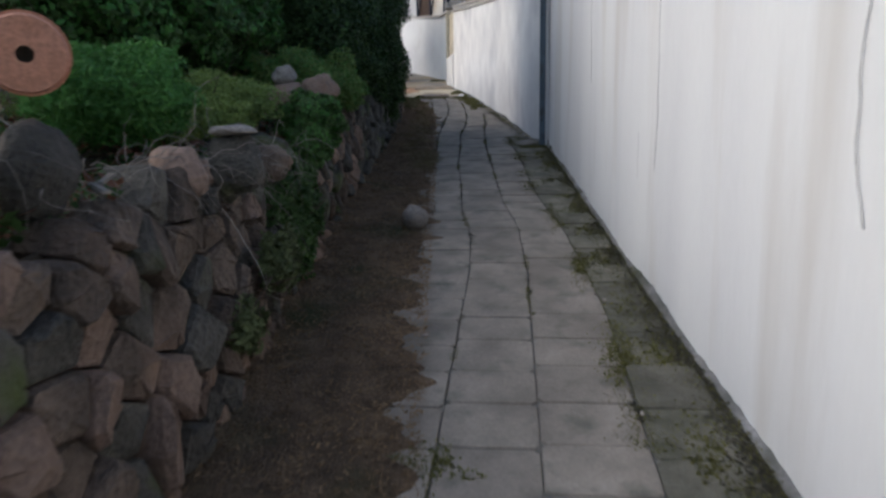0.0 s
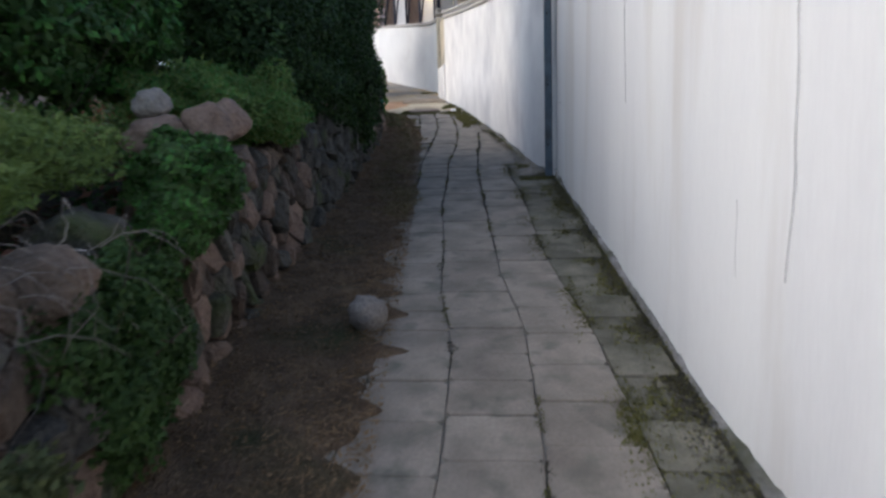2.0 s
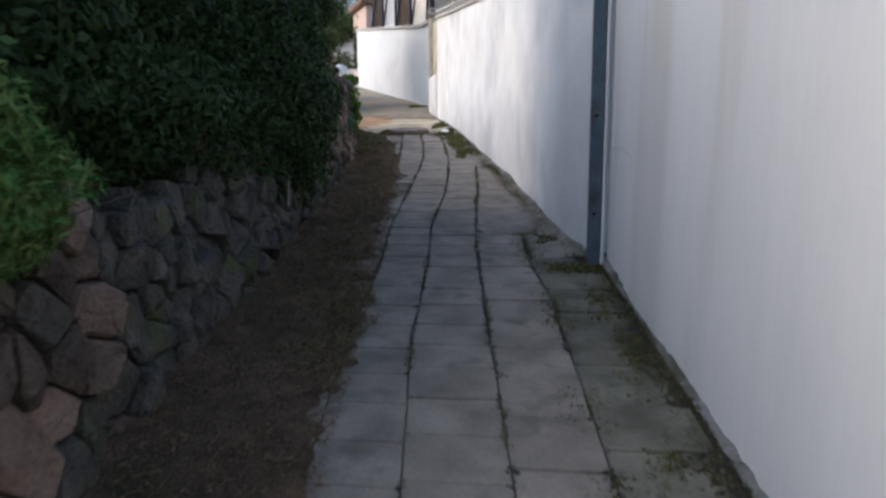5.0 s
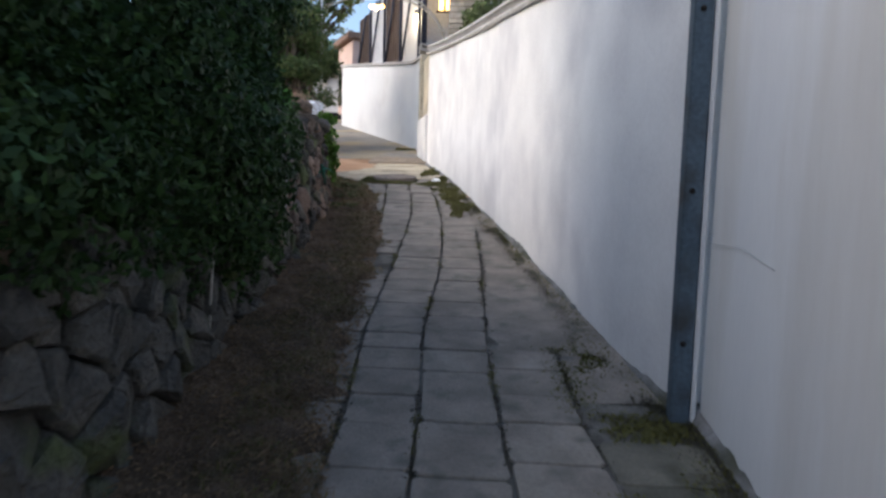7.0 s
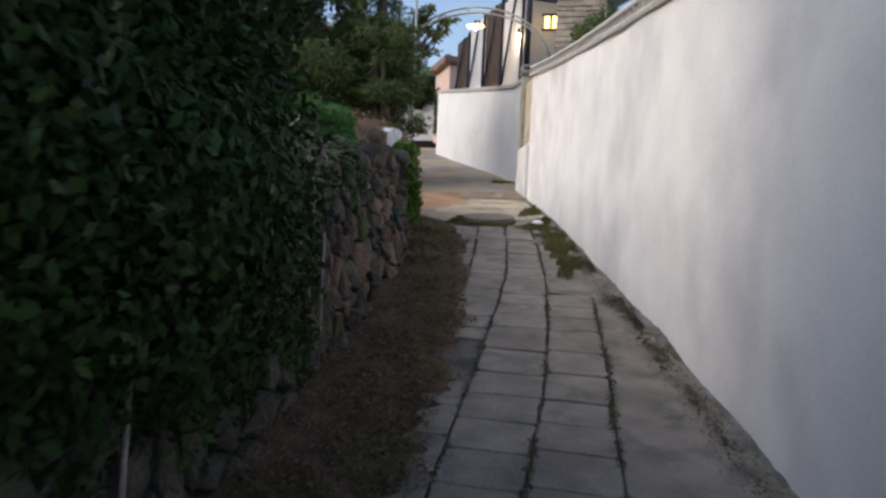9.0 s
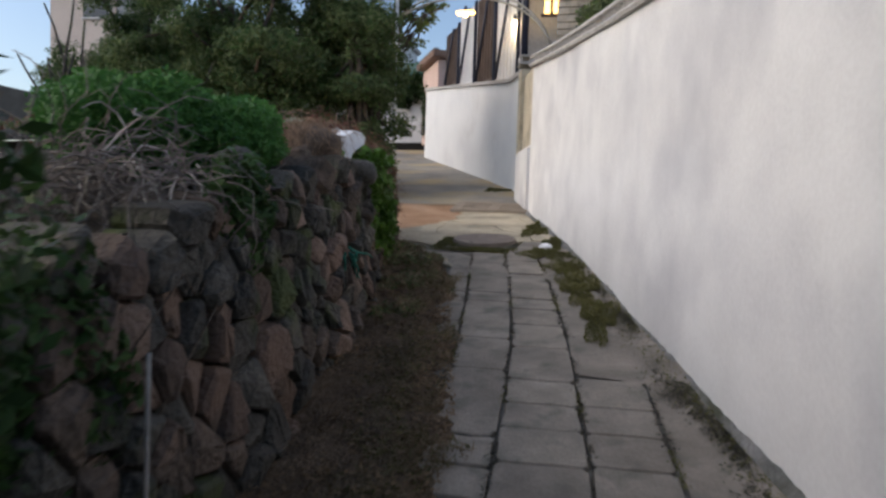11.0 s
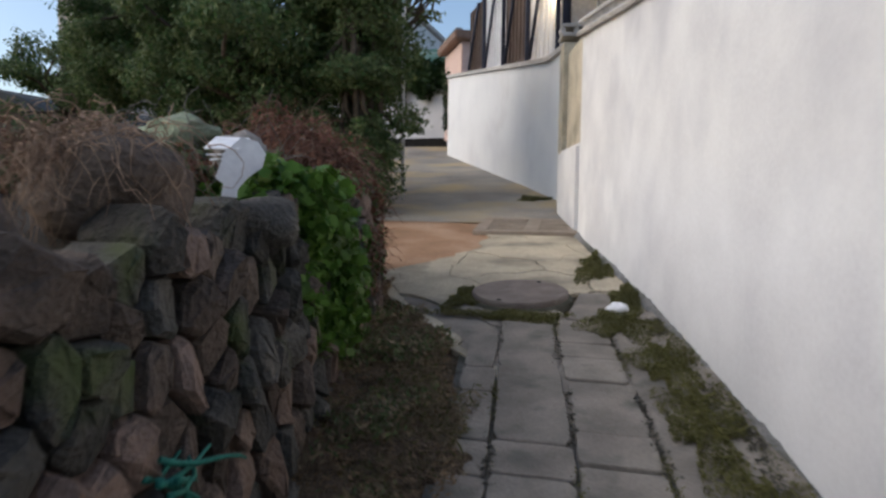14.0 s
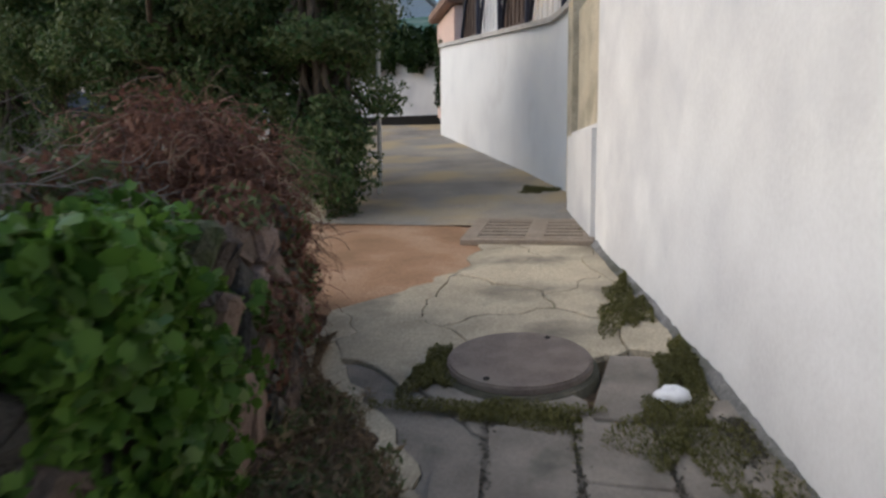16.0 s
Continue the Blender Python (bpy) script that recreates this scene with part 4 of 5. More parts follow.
pebble("boulder", (-1.41, 1.87, ground(1.87) + 1.14), (0.22, 0.28, 0.3), M_STONE_DARK, "grey stone under the flower pot", seed=2, group="loose stones on the wall")

BOARD = (-2.532, 14.550, 3.038)
board = thing("white_board", (-2.62, 14.6, ground(14.6) + 1.0), "bent white plastic offcut propped on the stones", "plastic sheet")
wv, wf = [], []
prof = [(-0.05, 0.04), (0.005, 0.092), (0.05, 0.078), (0.075, 0.04), (0.065, -0.005), (0.02, -0.04), (-0.012, -0.08), (-0.015, -0.12), (-0.06, -0.1), (-0.052, -0.06), (-0.077, -0.04), (-0.065, -0.01)]
for t in (0.0, 0.006):
    for x, z in prof:
        bow = 0.4 * x * x + 0.25 * z * z
        wv.append((BOARD[0] + x, BOARD[1] + t + 0.35 * x + bow, BOARD[2] + z))
n = len(prof)
wf = [tuple(range(n))[::-1], tuple(range(n, 2 * n))] + [(i, (i + 1) % n, n + (i + 1) % n, n + i) for i in range(n)]
put("face", wv, wf, M_PLASTIC, board)
box("flap", BOARD[0] - 0.065, BOARD[1] + 0.03, BOARD[2] + 0.075, 0.13, 0.085, 0.005, M_PLASTIC, board, rx=32, ry=3, bevel=0.002)
for i in range(2):
    box("fold", BOARD[0] - 0.085, BOARD[1] + 0.002 + 0.006 * i, BOARD[2] + 0.036 - 0.014 * i, 0.08 - 0.016 * i, 0.01, 0.006, M_PLASTIC, board, rx=20, ry=-4 * i, bevel=0.002)

pebble("net_heap", (-3.42, 15.45, ground(15.45) + 1.2), (0.5, 0.34, 0.28), M_PALE_NET, "slumped heap of pale green garden netting on the bank", "netting", seed=14, lumpy=0.5)
for x, y, lean, up, r, label in ((-1.82, 9.75, 0.045, 0.84, 0.008, "thin pale metal stake leaning by the hedge"), (-1.95, 11.42, 0.01, 0.77, 0.006, "thin pale stake at the foot of the stones")):
    vs, fs = tube_geo([(x, y, ground(y) + 0.02), (x + lean * 0.4, y, ground(y) + up * 0.5), (x + lean, y, ground(y) + up)], r, 6)
    tagged(put("stake", vs, fs, M_TWIG_PALE, smooth=True), label, "stake", "stakes at the wall")

net = [wander((-2.27 + rng.normal() * 0.015, 13.75 + rng.normal() * 0.03, ground(13.75) + 0.55 + rng.normal() * 0.015), (-0.1, 0.9, -0.4), 0.26, 8, 0.25) for _ in range(9)]
tagged(put("green_rope", *many_tubes(net, 0.009, 5), M_GREEN_NET, smooth=True, kind="stuff"), "frayed green rope caught between the stones", "rope")

rag = thing("plastic_rag", (-1.33, 1.95, ground(1.95) + 1.0), "torn white plastic strips on the wall top", "litter")
for k in range(2):
    box("strip", -1.25 - 0.04 * k, 1.95 + 0.1 * k, ground(2) + 1.06 + 0.02 * k, 0.1, 0.03, 0.01, M_TILE, rag, rz=-30 - 55 * k, ry=15, bevel=0.004)


# ---- dry stems and twigs ----
def stems(name, n, at, spread, d, length, r, material, label, category="dead stems", bend=0.6, fall=0.05, parent=None):
    paths = []
    for _ in range(n):
        p = [at[i] + rng.normal() * spread[i] for i in range(3)]
        q = [d[i] + rng.normal() * 0.5 for i in range(3)]
        paths.append(wander(p, q, length * (0.5 + rng.random()), 6, bend, fall))
    ob = put(name, *many_tubes(paths, r), material, parent, smooth=True, kind="stuff")
    return tagged(ob, label if not parent else "", category if not parent else "")


BR1, BR2 = (-2.58, 12.0, ground(12.0) + 1.13), (-2.42, 12.05, ground(12.05) + 1.13)
stems("dead_stems", 150, (-1.42, 2.9, ground(3) + 0.97), (0.12, 0.5, 0.03), (0.4, 0.1, 0.0), 0.36, 0.002, M_TWIG, "tangled thin dead stems trailing over the stones", bend=0.9, fall=0.3)
stems("dead_stems", 8, (-1.4, 3.0, ground(3) + 0.97), (0.1, 0.5, 0.02), (0.4, 0.2, 0.0), 0.45, 0.003, M_TWIG_PALE, "pale dead stems trailing over the stones", bend=0.9, fall=0.35)
stems("dead_branches", 310, BR1, (0.16, 0.24, 0.04), (0.3, 0.1, 0.0), 0.4, 0.0033, M_TWIG, "heap of bleached dead branches on the wall", "dead branches", bend=0.9, fall=0.2)
stems("dead_branches", 22, BR2, (0.08, 0.18, 0.04), (0.3, 0.0, -0.15), 0.38, 0.005, M_TWIG_PALE, "bleached branches hanging over the stone wall", "dead branches", bend=0.8, fall=0.4)
stems("dead_stems", 650, (-2.76, 14.1, ground(14.1) + 1.26), (0.1, 0.12, 0.04), (0.2, 0.0, 0.0), 0.2, 0.002, M_STRAW, "brown dry grass matted over the stones", bend=1.0, fall=0.5)
stems("dead_stems", 200, (-3.5, 15.7, ground(15.7) + 1.05), (0.25, 0.4, 0.04), (0.2, 0.1, 0.0), 0.34, 0.003, M_TWIG, "grey brushwood lying on the bank", "brushwood", bend=0.8, fall=0.15)
stems("dead_stems", 260, (-4.15, 16.6, ground(16.6) + 0.98), (0.3, 0.35, 0.05), (-0.2, -0.1, 0.0), 0.45, 0.0035, M_TWIG, "grey brushwood heaped on the bank", "brushwood", bend=0.7, fall=0.12)
heap = thing("vine_heap", (-3.6, 17.75, ground(17.7)), "heap of dead reddish-brown vines", "dead vines")
HB = [((-3.48, 17.3, ground(17.3) + 0.8), (0.32, 0.4, 0.42)), ((-3.85, 17.4, ground(17.4) + 1.0), (0.42, 0.5, 0.36)), ((-3.32, 17.25, ground(17.3) + 0.35), (0.24, 0.36, 0.42)), ((-3.7, 17.7, ground(17.7) + 0.4), (0.4, 0.4, 0.5))]
hp, hd = blob_points(2600, HB, 0.4)
paths = [wander(p, (d[0] * 0.6, d[1] * 0.6, 0.3), 0.26, 5, 1.0, 0.35) for p, d in zip(hp, hd)]
put("tangle", *many_tubes(paths, 0.003, 3), M_VINE_BROWN, heap, smooth=True, kind="stuff")
hp, hd = blob_points(140, HB[:2], 0.1)
put("pale_tangle", *many_tubes([wander(p, (d[0], d[1] - 0.3, 0.6), 0.32, 6, 0.7, 0.4) for p, d in zip(hp, hd)], 0.0035, 4), M_STRAW, heap, smooth=True, kind="stuff")
p, d = blob_points(9000, HB, 0.6)
leaf_mesh("leaves", p, d, 0.045, L_BROWN, parent=heap, droop=0.5)


# ---- bushes, hedge, trees ----
def bush(name, blobs, n, size, material, label, category, base, aspect=0.5, fill=0.5, droop=0.0, lobed=False, stem_mat=None, rough=0.25, stems_n=14, jitter=0.7, extra=None):
    t = thing(name, base, label, category)
    p, d = blob_points(n, blobs, fill, rough)
    leaf_mesh("leaves", p, d, size, material, aspect, droop, t, lobed, jitter=jitter)
    if extra:
        m2, n2, s2 = extra
        p, d = blob_points(n2, blobs, 0.25, rough)
        leaf_mesh("young_leaves", p, d, s2, m2, aspect, droop, t, lobed, jitter=jitter)
    paths = []
    for i in range(stems_n):
        c, r = blobs[i % len(blobs)]
        b = Vector(base) + Vector((rng.normal() * 0.1, rng.normal() * 0.15, 0))
        e = Vector(c) + Vector((rng.normal() * r[0] * 0.5, rng.normal() * r[1] * 0.5, r[2] * 0.3 * rng.normal()))
        m = (b + e) / 2 + Vector(rng.normal(size=3)) * 0.12
        paths.append([b, b * 0.6 + m * 0.4, m, m * 0.4 + e * 0.6, e])
    put("branchwork", *many_tubes(paths, 0.018 if stems_n > 20 else 0.004, 5), stem_mat or M_BARK, t, smooth=True, kind="stuff")
    return t


def G(x, y, up):
    return (x, y, ground(y) + up)


# low feathery bushes on the first stretch of wall
bush("feathery_bush", [(G(-1.82, 3.0, 1.27), (0.36, 0.42, 0.22))], 17000, 0.035, L_FERN, "low feathery green bush on the wall top", "bush", G(-1.9, 3.3, 0.95), aspect=0.3, fill=0.6, rough=0.15, jitter=1.2)
bush("feathery_bush", [(G(-1.9, 4.3, 1.12), (0.38, 0.45, 0.18)), (G(-1.85, 3.75, 1.08), (0.34, 0.4, 0.14)), (G(-2.4, 3.9, 1.15), (0.4, 0.6, 0.14))], 20000, 0.035, L_YELLOW, "low pale green ground cover on the bank", "bush", G(-1.9, 4.3, 0.8), aspect=0.3, fill=0.6, rough=0.15, jitter=1.2)
bush("small_bush", [(G(-1.42, 4.75, 0.93), (0.22, 0.26, 0.2)), (G(-1.38, 4.6, 0.8), (0.15, 0.2, 0.16))], 13000, 0.04, L_HEDGE, "rounded dark green bush growing from the wall", "bush", G(-1.6, 4.6, 0.7), fill=0.6, rough=0.18, extra=(L_FERN, 3000, 0.04))
bush("trailing_weed", [(G(-1.38, 4.2, 0.66), (0.1, 0.25, 0.15)), (G(-1.31, 4.2, 0.42), (0.08, 0.2, 0.24)), (G(-1.34, 3.85, 0.62), (0.1, 0.25, 0.22)), (G(-1.28, 3.9, 0.3), (0.07, 0.18, 0.2))], 12000, 0.035, L_HEDGE, "green weeds trailing down the stone wall", "weed", G(-1.45, 4.2, 0.5), fill=0.6)
bush("trailing_weed", [(G(-1.14, 3.2, 0.45), (0.08, 0.2, 0.14)), (G(-1.13, 2.7, 0.32), (0.07, 0.15, 0.12))], 3500, 0.035, L_OLIVE, "mossy weeds in the joints of the wall", "weed", G(-1.25, 3.0, 0.35), fill=0.6)
bush("leafy_weed", [(G(-1.5, 1.35, 1.15), (0.25, 0.3, 0.28))], 8000, 0.05, L_HEDGE, "dark green leafy weed beside the flower pot", "weed", G(-1.5, 1.35, 0.95), fill=0.6)
bush("yellow_fern", [(G(-1.95, 6.1, 1.12), (0.4, 0.55, 0.26)), (G(-1.85, 6.7, 1.05), (0.36, 0.4, 0.3)), (G(-1.6, 6.4, 1.0), (0.2, 0.4, 0.14))], 24000, 0.045, L_YELLOW, "yellow-green fern fronds on the wall top", "fern", G(-1.9, 6.3, 0.9), aspect=0.25, fill=0.6, jitter=1.0, extra=(L_FERN, 9000, 0.04))

# the dense dark hedge that overhangs the alley
hedge = bush("hedge", [(G(-2.1, 7.2, 1.65), (0.55, 0.65, 0.85)), (G(-2.2, 8.1, 1.9), (0.65, 0.8, 1.2)), (G(-2.25, 9.2, 1.95), (0.7, 0.85, 1.25)), (G(-2.2, 10.1, 2.0), (0.6, 0.7, 1.25)), (G(-2.9, 8.5, 3.3), (1.0, 1.5, 1.1)), (G(-2.9, 9.8, 3.4), (0.9, 0.9, 1.1)), (G(-2.0, 9.7, 1.1), (0.42, 1.0, 0.6)), (G(-1.95, 8.3, 1.15), (0.4, 0.9, 0.5)), (G(-1.93, 10.2, 1.05), (0.36, 0.65, 0.8)), (G(-1.98, 9.6, 0.75), (0.26, 0.5, 0.4)), (G(-1.95, 10.45, 2.2), (0.42, 0.4, 0.9)), (G(-3.0, 6.6, 2.5), (0.9, 1.0, 1.2))], 230000, 0.046, L_DARK, "dense dark evergreen hedge overhanging the stone wall", "hedge", G(-2.5, 9.0, 0.8), fill=0.55, rough=0.16, stems_n=40, extra=(L_HEDGE, 50000, 0.046))
bush("hedge_shrub", [(G(-2.5, 5.4, 1.75), (0.5, 0.75, 0.55)), (G(-2.9, 4.6, 2.0), (0.6, 0.7, 0.7)), (G(-2.5, 6.0, 1.7), (0.4, 0.5, 0.5))], 34000, 0.06, L_HEDGE, "dark evergreen shrub behind the low bushes", "bush", G(-2.7, 5.0, 0.9), fill=0.6, extra=(L_FERN, 9000, 0.06))
bush("dry_thicket", [(G(-3.2, 1.8, 1.6), (0.8, 1.3, 0.6)), (G(-3.6, 3.6, 1.7), (0.7, 1.1, 0.8)), (G(-4.2, 5.4, 2.0), (0.8, 1.2, 1.1)), (G(-3.9, 4.4, 2.5), (0.7, 1.2, 0.9))], 26000, 0.06, L_THICKET, "brown withered thicket on the bank", "thicket", G(-3.2, 1.8, 0.9), fill=0.9)
stems("dead_stems", 40, G(-2.7, 2.4, 1.5), (0.3, 0.6, 0.1), (0.0, 0.2, 0.5), 0.6, 0.004, M_TWIG, "arching grey dead stems behind the pot", fall=0.1)

# bushes and creepers past the hedge
bush("feathery_bush", [(G(-2.8, 12.65, 1.28), (0.34, 0.5, 0.24)), (G(-2.72, 13.15, 1.22), (0.3, 0.4, 0.22)), (G(-3.15, 13.1, 1.3), (0.3, 0.4, 0.2))], 38000, 0.038, L_FERN, "dense feathery green bush on the wall top", "bush", G(-2.75, 12.8, 1.0), aspect=0.35, fill=0.6, rough=0.12, jitter=1.2)
bush("trailing_weed", [(G(-2.2, 12.35, 0.98), (0.1, 0.2, 0.22)), (G(-2.08, 11.15, 0.75), (0.12, 0.35, 0.35)), (G(-2.0, 11.0, 0.3), (0.12, 0.3, 0.25))], 9000, 0.045, L_HEDGE, "dark green weeds hanging down the stones", "weed", G(-2.2, 11.8, 0.8), fill=0.6)
ivy = bush("ivy", [(G(-2.8, 15.3, 0.9), (0.24, 0.36, 0.2)), (G(-2.9, 15.8, 0.74), (0.22, 0.38, 0.24)), (G(-3.04, 16.3, 0.5), (0.22, 0.4, 0.32)), (G(-3.25, 16.1, 0.85), (0.3, 0.45, 0.14)), (G(-2.68, 15.45, 0.5), (0.15, 0.3, 0.32)), (G(-2.82, 15.9, 0.32), (0.16, 0.34, 0.32))], 19000, 0.05, L_IVY, "bright green lobed ivy tumbling over the wall", "ivy", G(-3.0, 16.0, 0.7), aspect=0.9, fill=0.5, lobed=True, droop=1.2, rough=0.34, jitter=0.9, extra=(L_YELLOW, 1200, 0.05))
bush("creeper", [(G(-2.98, 16.6, 0.4), (0.18, 0.32, 0.4)), (G(-3.1, 17.0, 0.35), (0.2, 0.32, 0.4)), (G(-3.3, 17.3, 0.3), (0.25, 0.35, 0.35)), (G(-3.1, 16.8, 0.8), (0.2, 0.4, 0.14))], 13000, 0.045, L_BROWN, "withered creeper with dull green leaves over dead stems", "climbing plant", G(-3.2, 17.4, 0.0), fill=0.5, droop=0.8, extra=(L_TREE, 4500, 0.045))
bush("grass_clump", [(G(-2.62, 16.1, 0.05), (0.22, 0.45, 0.07)), (G(-2.85, 16.6, 0.06), (0.22, 0.3, 0.08)), (G(-2.3, 15.4, 0.04), (0.18, 0.5, 0.05)), (G(-2.4, 16.2, 0.04), (0.14, 0.35, 0.05)), (G(-2.15, 14.6, 0.04), (0.14, 0.4, 0.04))], 9000, 0.04, L_TREE, "dull green weeds spilling onto the slabs", "weed", G(-2.6, 16.5, 0.0), aspect=0.3, fill=0.9, stems_n=4, jitter=1.2, rough=0.4, extra=(L_STRAW, 5000, 0.045))
bush("low_weeds", [(G(-3.6, 15.2, 1.1), (0.6, 0.8, 0.12)), (G(-4.8, 15.5, 1.15), (0.8, 1.2, 0.2)), (G(-3.9, 16.3, 1.05), (0.5, 0.6, 0.1))], 12000, 0.05, L_OLIVE, "low green weeds on the garden bank", "weed", G(-4.0, 15.5, 0.9), fill=0.8, extra=(L_BROWN, 6000, 0.05))
stems("tall_reeds", 12, G(-4.7, 14.6, 1.1), (0.12, 0.2, 0.05), (0, 0, 2.0), 0.75, 0.014, M_STONE_DARK, "tall dry reeds standing on the bank", "reeds", bend=0.15, fall=0.0)


def tree(name, base, trunk, crowns, n, size, material, label, limbs=16, extra=None, r=0.14, droop=0.3, aspect=0.5):
    t = thing(name, base, label, "tree")
    top = Vector(trunk[-1])
    tube("trunk", trunk, [r * (1 - 0.55 * i / (len(trunk) - 1)) for i in range(len(trunk))], M_BARK, t, 10)
    paths = []
    for i in range(limbs):
        c, rr = crowns[i % len(crowns)]
        k = 0.45 + 0.5 * rng.random()
        a = Vector(trunk[0]).lerp(top, k)
        e = Vector(c) + Vector(rng.normal(size=3)) * 0.35 * min(rr)
        m = (a + e) / 2 + Vector(rng.normal(size=3)) * 0.15
        paths.append([a, (a + m) / 2, m, (m + e) / 2 + Vector(rng.normal(size=3)) * 0.08, e])
    put("limbwork", *many_tubes(paths, r * 0.35, 5), M_BARK, t, smooth=True, kind="stuff")
    p, d = blob_points(n, crowns, 0.6, 0.25)
    leaf_mesh("crown", p, d, size, material, aspect, droop, t)
    if extra:
        m2, n2, s2 = extra
        p, d = blob_points(n2, crowns, 0.4, 0.3)
        leaf_mesh("young_leaves", p, d, s2, m2, aspect, droop, t)
    return t


def crown_blobs(c, spread, n, r):
    """Many smaller lumps of foliage round c, so that the outline is uneven and has gaps."""
    return [((c[0] + rng.normal() * spread[0], c[1] + rng.normal() * spread[1], c[2] + rng.normal() * spread[2]), tuple(r * (0.6 + 0.8 * rng.random()) * k for k in (1, 0.9, 0.75))) for _ in range(n)]


tree("ivy_covered_tree", G(-4.75, 21.2, 0), [G(-4.75, 21.2, -0.05), G(-4.7, 21.2, 1.5), G(-4.8, 21.25, 3.0), G(-4.9, 21.3, 4.4)],
     crown_blobs(G(-4.66, 21.1, 0.75), (0.16, 0.12, 0.4), 14, 0.36) + crown_blobs(G(-4.72, 21.15, 2.1), (0.3, 0.22, 0.55), 14, 0.42) + crown_blobs(G(-5.3, 21.3, 3.4), (0.5, 0.4, 0.5), 12, 0.4),
     42000, 0.06, L_TREE, "tree trunk thickly wrapped in dull green ivy", extra=(L_HEDGE, 20000, 0.06), limbs=24)
for bx_, by_, hh, lab in ((-7.4, 21.8, 3.4, "dark bushy tree behind the garden"), (-6.4, 21.3, 2.7, "bushy dark green tree at the side alley"), (-5.9, 22.3, 3.2, "bushy tree close behind the ivy-covered trunk"), (-8.9, 22.9, 3.3, "dark tree between the garden and the side alley"), (-10.5, 23.6, 3.5, "tall bushy tree at the garden edge"), (-12.2, 24.4, 2.5, "low bushy tree at the far garden edge")):
    tree("garden_tree", G(bx_, by_, 0), [G(bx_, by_, -0.05), G(bx_ + 0.1, by_, 1.2), G(bx_ - 0.1, by_, hh)],
         crown_blobs(G(bx_, by_, hh * 0.72), (0.6, 0.5, 0.75), 34, 0.42), 19000, 0.075, L_TREE, lab, extra=(L_HEDGE, 14000, 0.07), limbs=26)
# light branches that reach over the alley
tree("light_tree", G(-5.6, 22.9, 0), [G(-5.6, 22.9, -0.05), G(-5.5, 22.9, 1.6), G(-5.2, 22.8, 2.9)],
     crown_blobs(G(-4.7, 22.7, 3.2), (0.5, 0.2, 0.3), 16, 0.2) + crown_blobs(G(-3.9, 22.7, 3.35), (0.25, 0.15, 0.15), 7, 0.13),
     2600, 0.075, L_TREE, "open tree with light branches over the alley", r=0.09, extra=(L_YELLOW, 700, 0.07), limbs=30)
pole = thing("utility_pole", G(-4.55, 22.2, 0), "slim pale metal pole beside the ivy", "pole")
tube("pole", [G(-4.42, 22.2, -0.05), G(-4.42, 22.2, 4.2)], 0.03, M_FACADE_W, pole, 8)
# creeper at the corner of the low wall
bush("corner_creeper", [((-5.5, 29.05, 5.6), (0.1, 0.12, 0.5)), ((-5.5, 29.05, 4.9), (0.08, 0.1, 0.3))], 700, 0.07, L_DARK, "thin creeper hanging at the corner of the low wall", "climbing plant", (-5.5, 29.2, 5.9), stems_n=4, droop=1)
# garden shrub over the coping by the stone pillar
bush("garden_shrub", [(G(-0.6, 20.9, 2.75), (0.55, 0.7, 0.5)), (G(-0.1, 19.8, 2.5), (0.4, 0.7, 0.35))], 9000, 0.08, L_OLIVE, "olive shrub showing above the white wall", "bush", G(-0.5, 20.6, 0.0), extra=(L_YELLOW, 1500, 0.08))

# ---- grass in the joints, litter on the soil ----
def scatter(name, n, place, size, material, label, category, aspect=0.4, jitter=0.9, up=0.012, droop=0.0):
    pts = np.array([place() for _ in range(n)])
    z = np.array([ground(y) for y in pts[:, 1]])
    p = np.column_stack([pts[:, 0], pts[:, 1], z + pts[:, 2] + up * rng.random(n)])
    d = np.tile([0, 0, 1.0], (n, 1))
    return tagged(leaf_mesh(name, p, d, size, material, aspect, droop, jitter=jitter, kind="stuff"), label, category)


def on_soil():
    y = rng.uniform(-2, 17.5)
    k = rng.random() ** 0.8
    a, b = stone_x(y) + 0.02, dirt_x(y) + 0.02
    return (a + (b - a) * k, y, 0.04 + 0.045 * (1 - k) ** 2)


scatter("leaf_litter", 26000, on_soil, 0.022, L_LITTER, "fallen brown leaves strewn over the soil strip", "leaf litter", 0.5, 0.5, 0.02)
scatter("litter_twigs", 6000, on_soil, 0.06, L_LITTER, "thin dry twigs strewn over the soil strip", "leaf litter", 0.06, 0.35, 0.02)


def patches(spots):
    def place():
        x, y, sx, sy = spots[rng.integers(len(spots))]
        a, r = rng.uniform(0, math.tau), rng.random() ** 0.6
        lump = 1 + 0.35 * math.sin(3 * a + x * 7) + 0.2 * math.sin(7 * a + y * 5)
        return (min(x + sx * r * lump * math.cos(a), wall_x(y) - 0.03), y + sy * r * lump * math.sin(a), 0.012)
    return place


